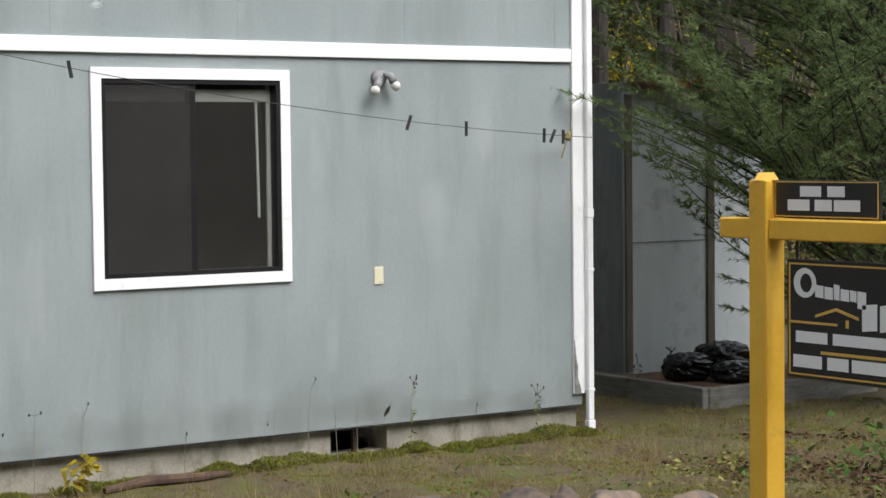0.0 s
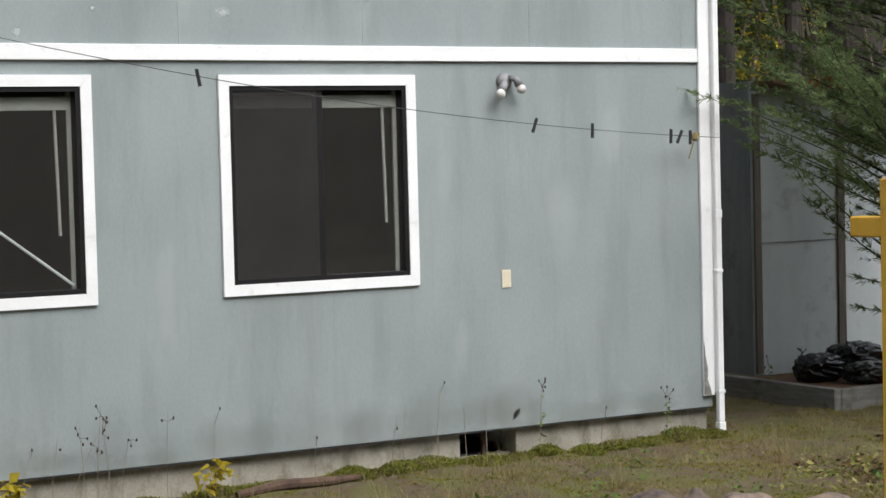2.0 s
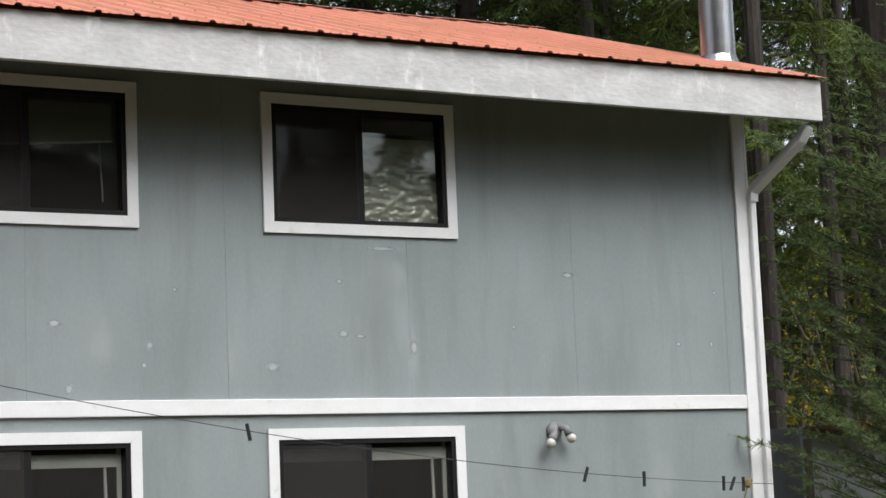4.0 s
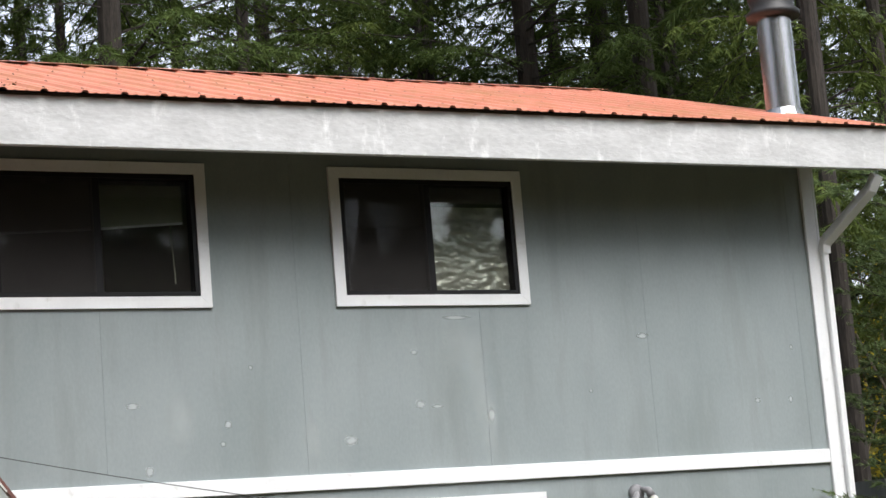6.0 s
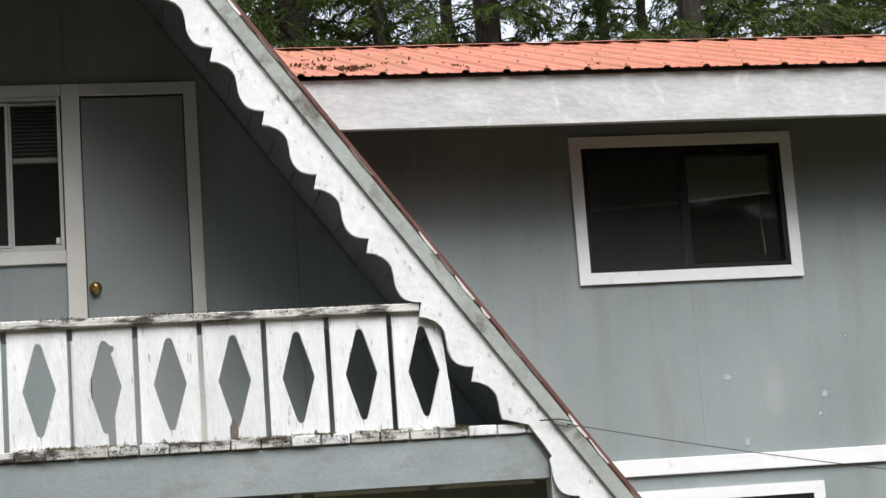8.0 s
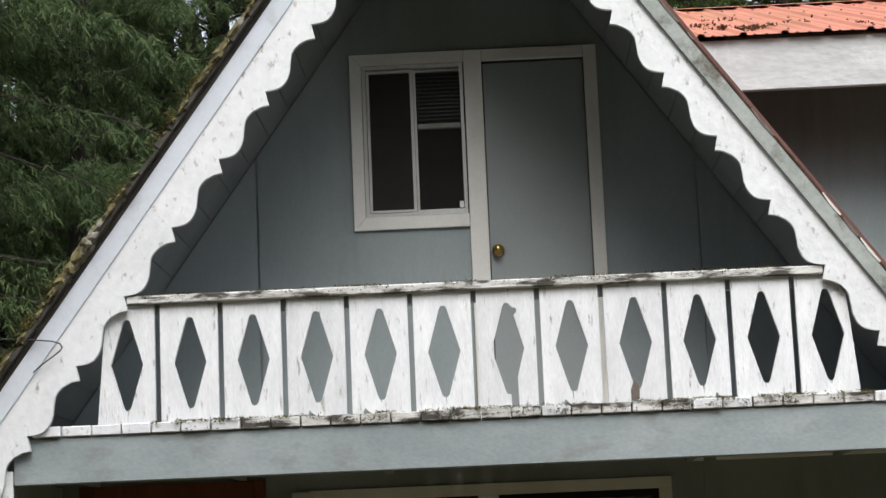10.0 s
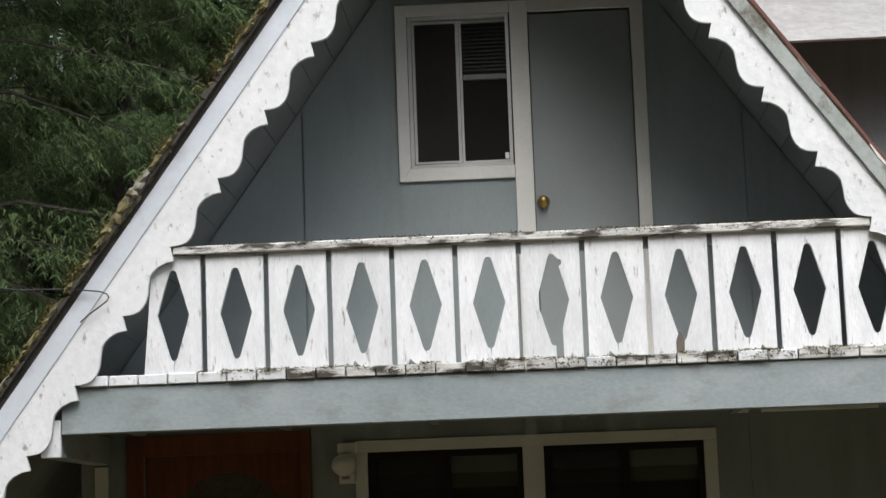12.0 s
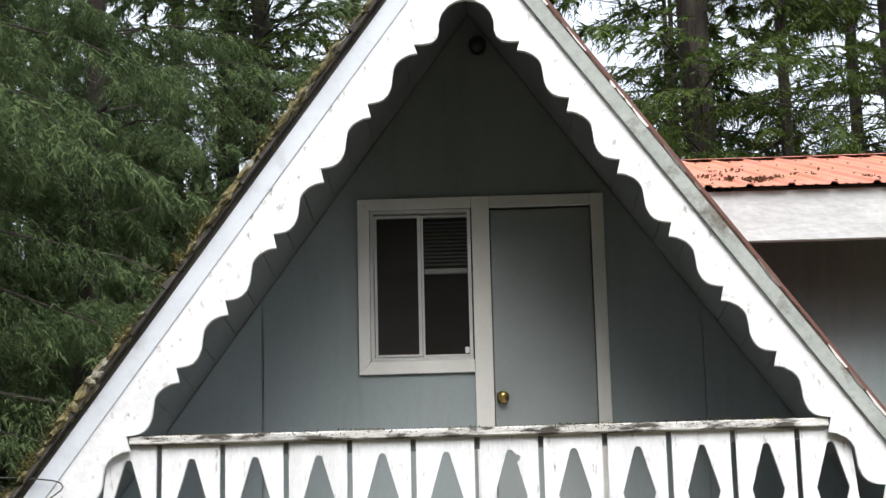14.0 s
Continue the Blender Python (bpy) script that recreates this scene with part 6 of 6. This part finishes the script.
def scatter(n, x0, x1, y0, y1):
    p = np.stack([rg.uniform(x0, x1, n), rg.uniform(y0, y1, n), np.zeros(n)], axis=1)
    p[:, 2] = [ground_z(a, b) - 0.005 for a, b in p[:, :2]]
    return p


def blades(name, p, height, width, lean, material, label, shape=tufts):
    d = unit(rg.normal(0, lean, p.shape) * np.array([1, 1, 0.2]) + np.array([0, 0, 1.0]))
    v, f = [], []
    shape(rg, p, d, height * rg.uniform(0.4, 1.3, len(p)), width, 0.0, v, f)
    ob = new(name, stuff_mesh(name, np.concatenate(v), np.concatenate(f), material))
    tagged(ob, label, "grass", kind="stuff")


def patchy(p, scale, low, seed):
    return p[[noise.noise(Vector((a * scale + seed, b * scale, 0))) > low for a, b in p[:, :2]]]


LAWN = (-5.8, 2.9, -4.4, 1.5)


def lawn(n, scale, low, seed):
    q = patchy(scatter(n, *LAWN), scale, low, seed)
    q = q[q[:, 1] > -1.7 - 0.69 * (q[:, 0] + 4.8)]   # the lawn's edge along the drive
    return q[(q[:, 1] < 0.0) | ((q[:, 0] > 0.20) & (q[:, 0] < 1.36)) | ((q[:, 0] > 1.3) & (q[:, 1] < 0.17))]


blades("moss_cover", lawn(420000, 1.9, 0.0, 3), 0.015, 0.34, 0.9, MOSS, "short yellow-green moss on the lawn", spikes)
blades("green_moss_cover", lawn(200000, 2.3, 0.12, 30), 0.014, 0.34, 0.9, MOSS_GREEN, "fresh green moss patches on the lawn", spikes)
blades("needle_litter", lawn(130000, 1.6, -0.05, 23), 0.034, 0.05, 3.0, LITTER, "brown fallen needles and bits of bark", spikes)
blades("dry_grass", lawn(70000, 1.3, -0.08, 15), 0.075, 0.018, 0.9, DRY, "dry straw-coloured grass")
blades("short_grass", lawn(26000, 0.9, -0.1, 8), 0.045, 0.03, 0.6, WEED, "thin green lawn grass")
p = scatter(26000, -5.6, 0.15, -0.17, 0.045)
p = p[[noise.noise(Vector((a * 2.1, 3.0, 8))) > -0.12 + 1.6 * abs(b + 0.02) for a, b in p[:, :2]]]
p[:, 2] += 0.020 * rg.random(len(p)) * (1 + p[:, 1] * 5)
blades("wall_foot_moss", p, 0.024, 0.20, 0.8, MOSS_GREEN, "moss and small herbs along the foundation", spikes)
for x, y in ((-3.35, -0.9), (-1.75, -1.45), (-1.68, -1.42), (-0.9, -1.9), (-2.6, -1.2), (-2.05, -0.8), (-2.9, -1.6), (-3.1, -1.1), (-0.3, -1.2), (0.5, -0.6), (-3.9, -0.7)):
    q = np.repeat([[x, y, ground_z(x, y) - 0.01]], 40, axis=0) + rg.normal(0, 0.03, (40, 3)) * np.array([1, 1, 0])
    v, f = [], []
    spikes(rg, q, unit(rg.normal(0, 0.28, q.shape) + np.array([0, 0, 1.0])), 0.24 * rg.uniform(0.3, 1.2, 40), 0.010, 0.0, v, f)
    tagged(new("straw_clump", stuff_mesh("straw_clump", np.concatenate(v), np.concatenate(f), DRY)), "clump of tall dry straw in the lawn", "grass", "straw clumps")
# moss mounds against the foundation
for i, (x, y, r) in enumerate(((-2.20, -0.06, 0.19), (-2.42, -0.10, 0.15), (-0.75, -0.05, 0.15), (-1.02, -0.1, 0.14), (-0.22, -0.08, 0.19), (-3.25, -0.05, 0.14), (-2.75, -0.06, 0.13), (-2.95, -0.1, 0.12), (-0.45, -0.1, 0.13), (-1.32, -0.06, 0.12), (-3.6, -0.08, 0.12), (-4.1, -0.06, 0.13), (-0.05, -0.22, 0.11))):
    n = 2600
    a, b = rg.uniform(0, 6.3, n), np.sqrt(rg.uniform(0, 1, n))
    q = np.stack([x + r * b * np.cos(a), np.minimum(y + r * 0.8 * b * np.sin(a), -0.005), ground_z(x, y) + (0.34 + 0.12 * math.sin(i * 2.3)) * r * np.sqrt(1 - b * b) * rg.uniform(0.2, 1.2, n) - 0.004], axis=1)
    v, f = [], []
    spikes(rg, q, unit(rg.normal(0, 0.8, q.shape) + np.array([0, 0, 0.6])), 0.015 * rg.uniform(0.5, 1.4, n), 0.3, 0.1, v, f)
    core = ball((x, y - 0.0, ground_z(x, y)), (r * 0.85, min(r * 0.6, -y + 0.02), r * 0.24), 2)
    m = thing("moss_mound", (x, y, ground_z(x, y)), "green moss mound against the foundation", "moss", "moss mounds by the wall")
    part("mound", core, GROUND, m)
    ob = new("moss_leaves", stuff_mesh("moss_leaves", np.concatenate(v) - np.array([x, y, ground_z(x, y)]), np.concatenate(f), MOSS_GREEN))
    ob.parent = m


def stalk(x, y, h, lean, head, leaves):
    """A thin dry stalk, with seed heads or leaves."""
    g = ground_z(x, y)
    e = thing("weed_stalk", (x, y, g), "thin dry weed stalk against the wall" if not leaves else "leafy weed with dark seed heads", "weed", "weeds by the wall")
    top = Vector((lean * h, 0, h))
    mid = Vector((lean * h * 0.3, 0.01, h * 0.5))
    st = new("stem", mesh_of("stem", tube([(0, 0, 0), mid, top], 0.002, 5, taper=[0.0026, 0.0019, 0.0012]), STRAW))
    st.parent = e
    if head:
        bm = bmesh.new()
        for _ in range(head):
            o = top + Vector((rg.uniform(-0.045, 0.045), rg.uniform(-0.02, 0.02), rg.uniform(-0.10, 0.03)))
            ball(o, (0.0065, 0.006, 0.011), 1, 0.4, _, bm=bm)
            tube([top - Vector((0, 0, 0.06)), o], 0.0015, 4, bm=bm, cap=False)
        hd = new("seed_head", mesh_of("seed_head", bm, SEED))
        hd.parent = e
    if leaves:
        n = leaves
        u = rg.uniform(0.15, 0.8, n)
        q = np.stack([lean * h * u * u, 0 * u, h * u], axis=1)
        v, f = [], []
        tufts(rg, q, unit(rg.normal(0, 1, (n, 3)) * np.array([1, 1, 0.4])), 0.035 * rg.uniform(0.6, 1.3, n), 0.28, 0.1, v, f)
        lf = new("leaves", stuff_mesh("leaves", np.concatenate(v), np.concatenate(f), WEED))
        lf.parent = e


for x, y, h, lean, head, leaves in ((-4.40, -0.10, 0.62, 0.06, 5, 0), (-4.32, -0.13, 0.52, -0.10, 4, 2), (-4.25, -0.09, 0.46, 0.14, 3, 0), (-2.15, -0.10, 0.52, 0.05, 1, 0), (-1.95, -0.12, 0.38, -0.05, 0, 0), (-1.38, -0.10, 0.50, 0.04, 6, 16), (-0.36, -0.10, 0.36, 0.0, 5, 22), (-1.80, -0.12, 0.42, 0.0, 0, 0), (-0.92, -0.12, 0.30, 0.12, 1, 0), (-2.42, -0.14, 0.42, 0.05, 0, 0), (-2.48, -0.10, 0.36, 0.12, 1, 3), (-3.02, -0.12, 0.30, 0.03, 1, 0), (-3.70, -0.16, 0.48, 0.02, 1, 0), (-3.98, -0.12, 0.55, 0.03, 2, 0), (-4.48, -0.14, 0.52, -0.06, 4, 0), (-4.55, -0.10, 0.44, 0.35, 3, 0), (-4.86, -0.14, 0.40, 0.15, 1, 0), (-4.7, -0.18, 0.46, 0.1, 1, 0), (1.62, 0.85, 0.42, 0.05, 8, 10), (1.50, 1.05, 0.34, -0.1, 3, 20)):
    stalk(x, y, h, lean, head, leaves)
# yellowing seedling and log by the wall
for x, y in ((-3.74, -0.22), (-4.95, -0.3)):
    e = thing("maple_seedling", (x, y, ground_z(x, y)), "small seedling with bright yellow leaves", "plant", "seedlings by the wall")
    bm, tips = stems(rg, (0, 0, 0), 4, 0.24, 0.45, 0.004)
    w = new("stem", mesh_of("stem", bm, TWIG))
    w.parent = e
    lf = new("leaves", leaf_mesh("leaves", rg, [t for t in tips if t[2] > 0.08], (0.03, 0.03, 0.02), 2, 0.075, MAPLE))
    lf.parent = e
log = part("log", tube([(-3.60, -0.24, ground_z(-3.6, -0.24) + 0.02), (-3.3, -0.21, ground_z(-3.3, -0.2) + 0.03), (-3.0, -0.22, ground_z(-3.0, -0.2) + 0.025), (-2.75, -0.18, ground_z(-2.75, -0.2) + 0.03)], 0.04, 9, taper=[0.022, 0.036, 0.030, 0.016]), LOGWOOD, smooth=False)
tagged(log, "rotting brown log lying by the foundation", "log")

# leafy weeds and brambles under the fir
cs = [(a, b, ground_z(a, b) + rg.uniform(0.05, 0.34)) for a, b in zip(rg.uniform(-0.75, 1.5, 44), rg.uniform(-4.2, -2.5, 44))]
tagged(new("bramble_patch", leaf_mesh("bramble_patch", rg, cs, (0.10, 0.10, 0.07), 15, 0.065, BRAMBLE)), "low green brambles under the fir", "bushes", kind="stuff")
bm = bmesh.new()
for a, b, c in cs:
    tube([(a + rg.uniform(-0.1, 0.1), b, ground_z(a, b) - 0.02), (a, b, c), (a + rg.uniform(-0.2, 0.2), b + rg.uniform(-0.1, 0.1), c + 0.08)], 0.003, 4, bm=bm, cap=False)
tagged(part("bramble_stems", bm, TWIG), "thin bramble stems under the fir", "bushes", kind="stuff")
cs = [(a, b, ground_z(a, b) + rg.uniform(0.02, 0.22)) for a, b in zip(rg.uniform(-1.45, -0.6, 22), rg.uniform(-3.0, -2.2, 22))]
tagged(new("yellowing_weeds", leaf_mesh("yellowing_weeds", rg, cs, (0.07, 0.07, 0.05), 14, 0.035, PALE_LEAF)), "yellowing weeds behind the boulders", "weeds", kind="stuff")
cs = [(a, b, ground_z(a, b) + 0.02) for a, b in zip(rg.uniform(-3.0, -0.6, 26), rg.uniform(-2.2, -0.4, 26))]
tagged(new("lawn_weeds", leaf_mesh("lawn_weeds", rg, cs, (0.05, 0.05, 0.015), 9, 0.034, WEED)), "small broad-leaved weeds in the lawn", "weeds", kind="stuff")
cs = [(a, b, ground_z(a, b) + 0.012) for a, b in zip(rg.uniform(-0.9, 3.0, 420), rg.uniform(-4.4, -1.0, 420)) if a > -0.45 and (b < -1.6 - 0.35 * a or noise.noise(Vector((a * 1.5, b * 1.5, 4))) > 0.1)]
tagged(new("leaf_litter", leaf_mesh("leaf_litter", rg, cs, (0.12, 0.12, 0.006), 26, 0.045, LITTER_DARK, 0.15)), "brown leaf litter under the fir", "leaves", kind="stuff")

# service wire at the bargeboard
wire = thing("service_wire", (-10.5, -1.24, 3.2), "thin dark wire looped to the bargeboard", "wire")
part("cord", tube([(-16.0, -2.6, 4.1), (-12.5, -1.7, 3.42), (-10.93, -1.29, 3.225), (-10.74, -1.265, 3.225), (-10.62, -1.25, 3.217), (-10.54, -1.243, 3.208), (-10.505, -1.24, 3.195), (-10.495, -1.24, 3.178), (-10.505, -1.24, 3.16), (-10.54, -1.238, 3.135), (-10.60, -1.234, 3.095), (-10.64, -1.232, 3.06)], 0.0035, 6), WIRE, wire)
hook = thing("line_hook", (-6.10, -1.25, 2.78), "dark iron hook holding the clothesline", "hook")
part("hook_loop", tube([(-6.22, -1.235, 2.80), (-6.12, -1.25, 2.80), (-6.06, -1.255, 2.785), (-6.09, -1.25, 2.76), (-6.14, -1.24, 2.775)], 0.0035, 6), BLACK_METAL, hook)
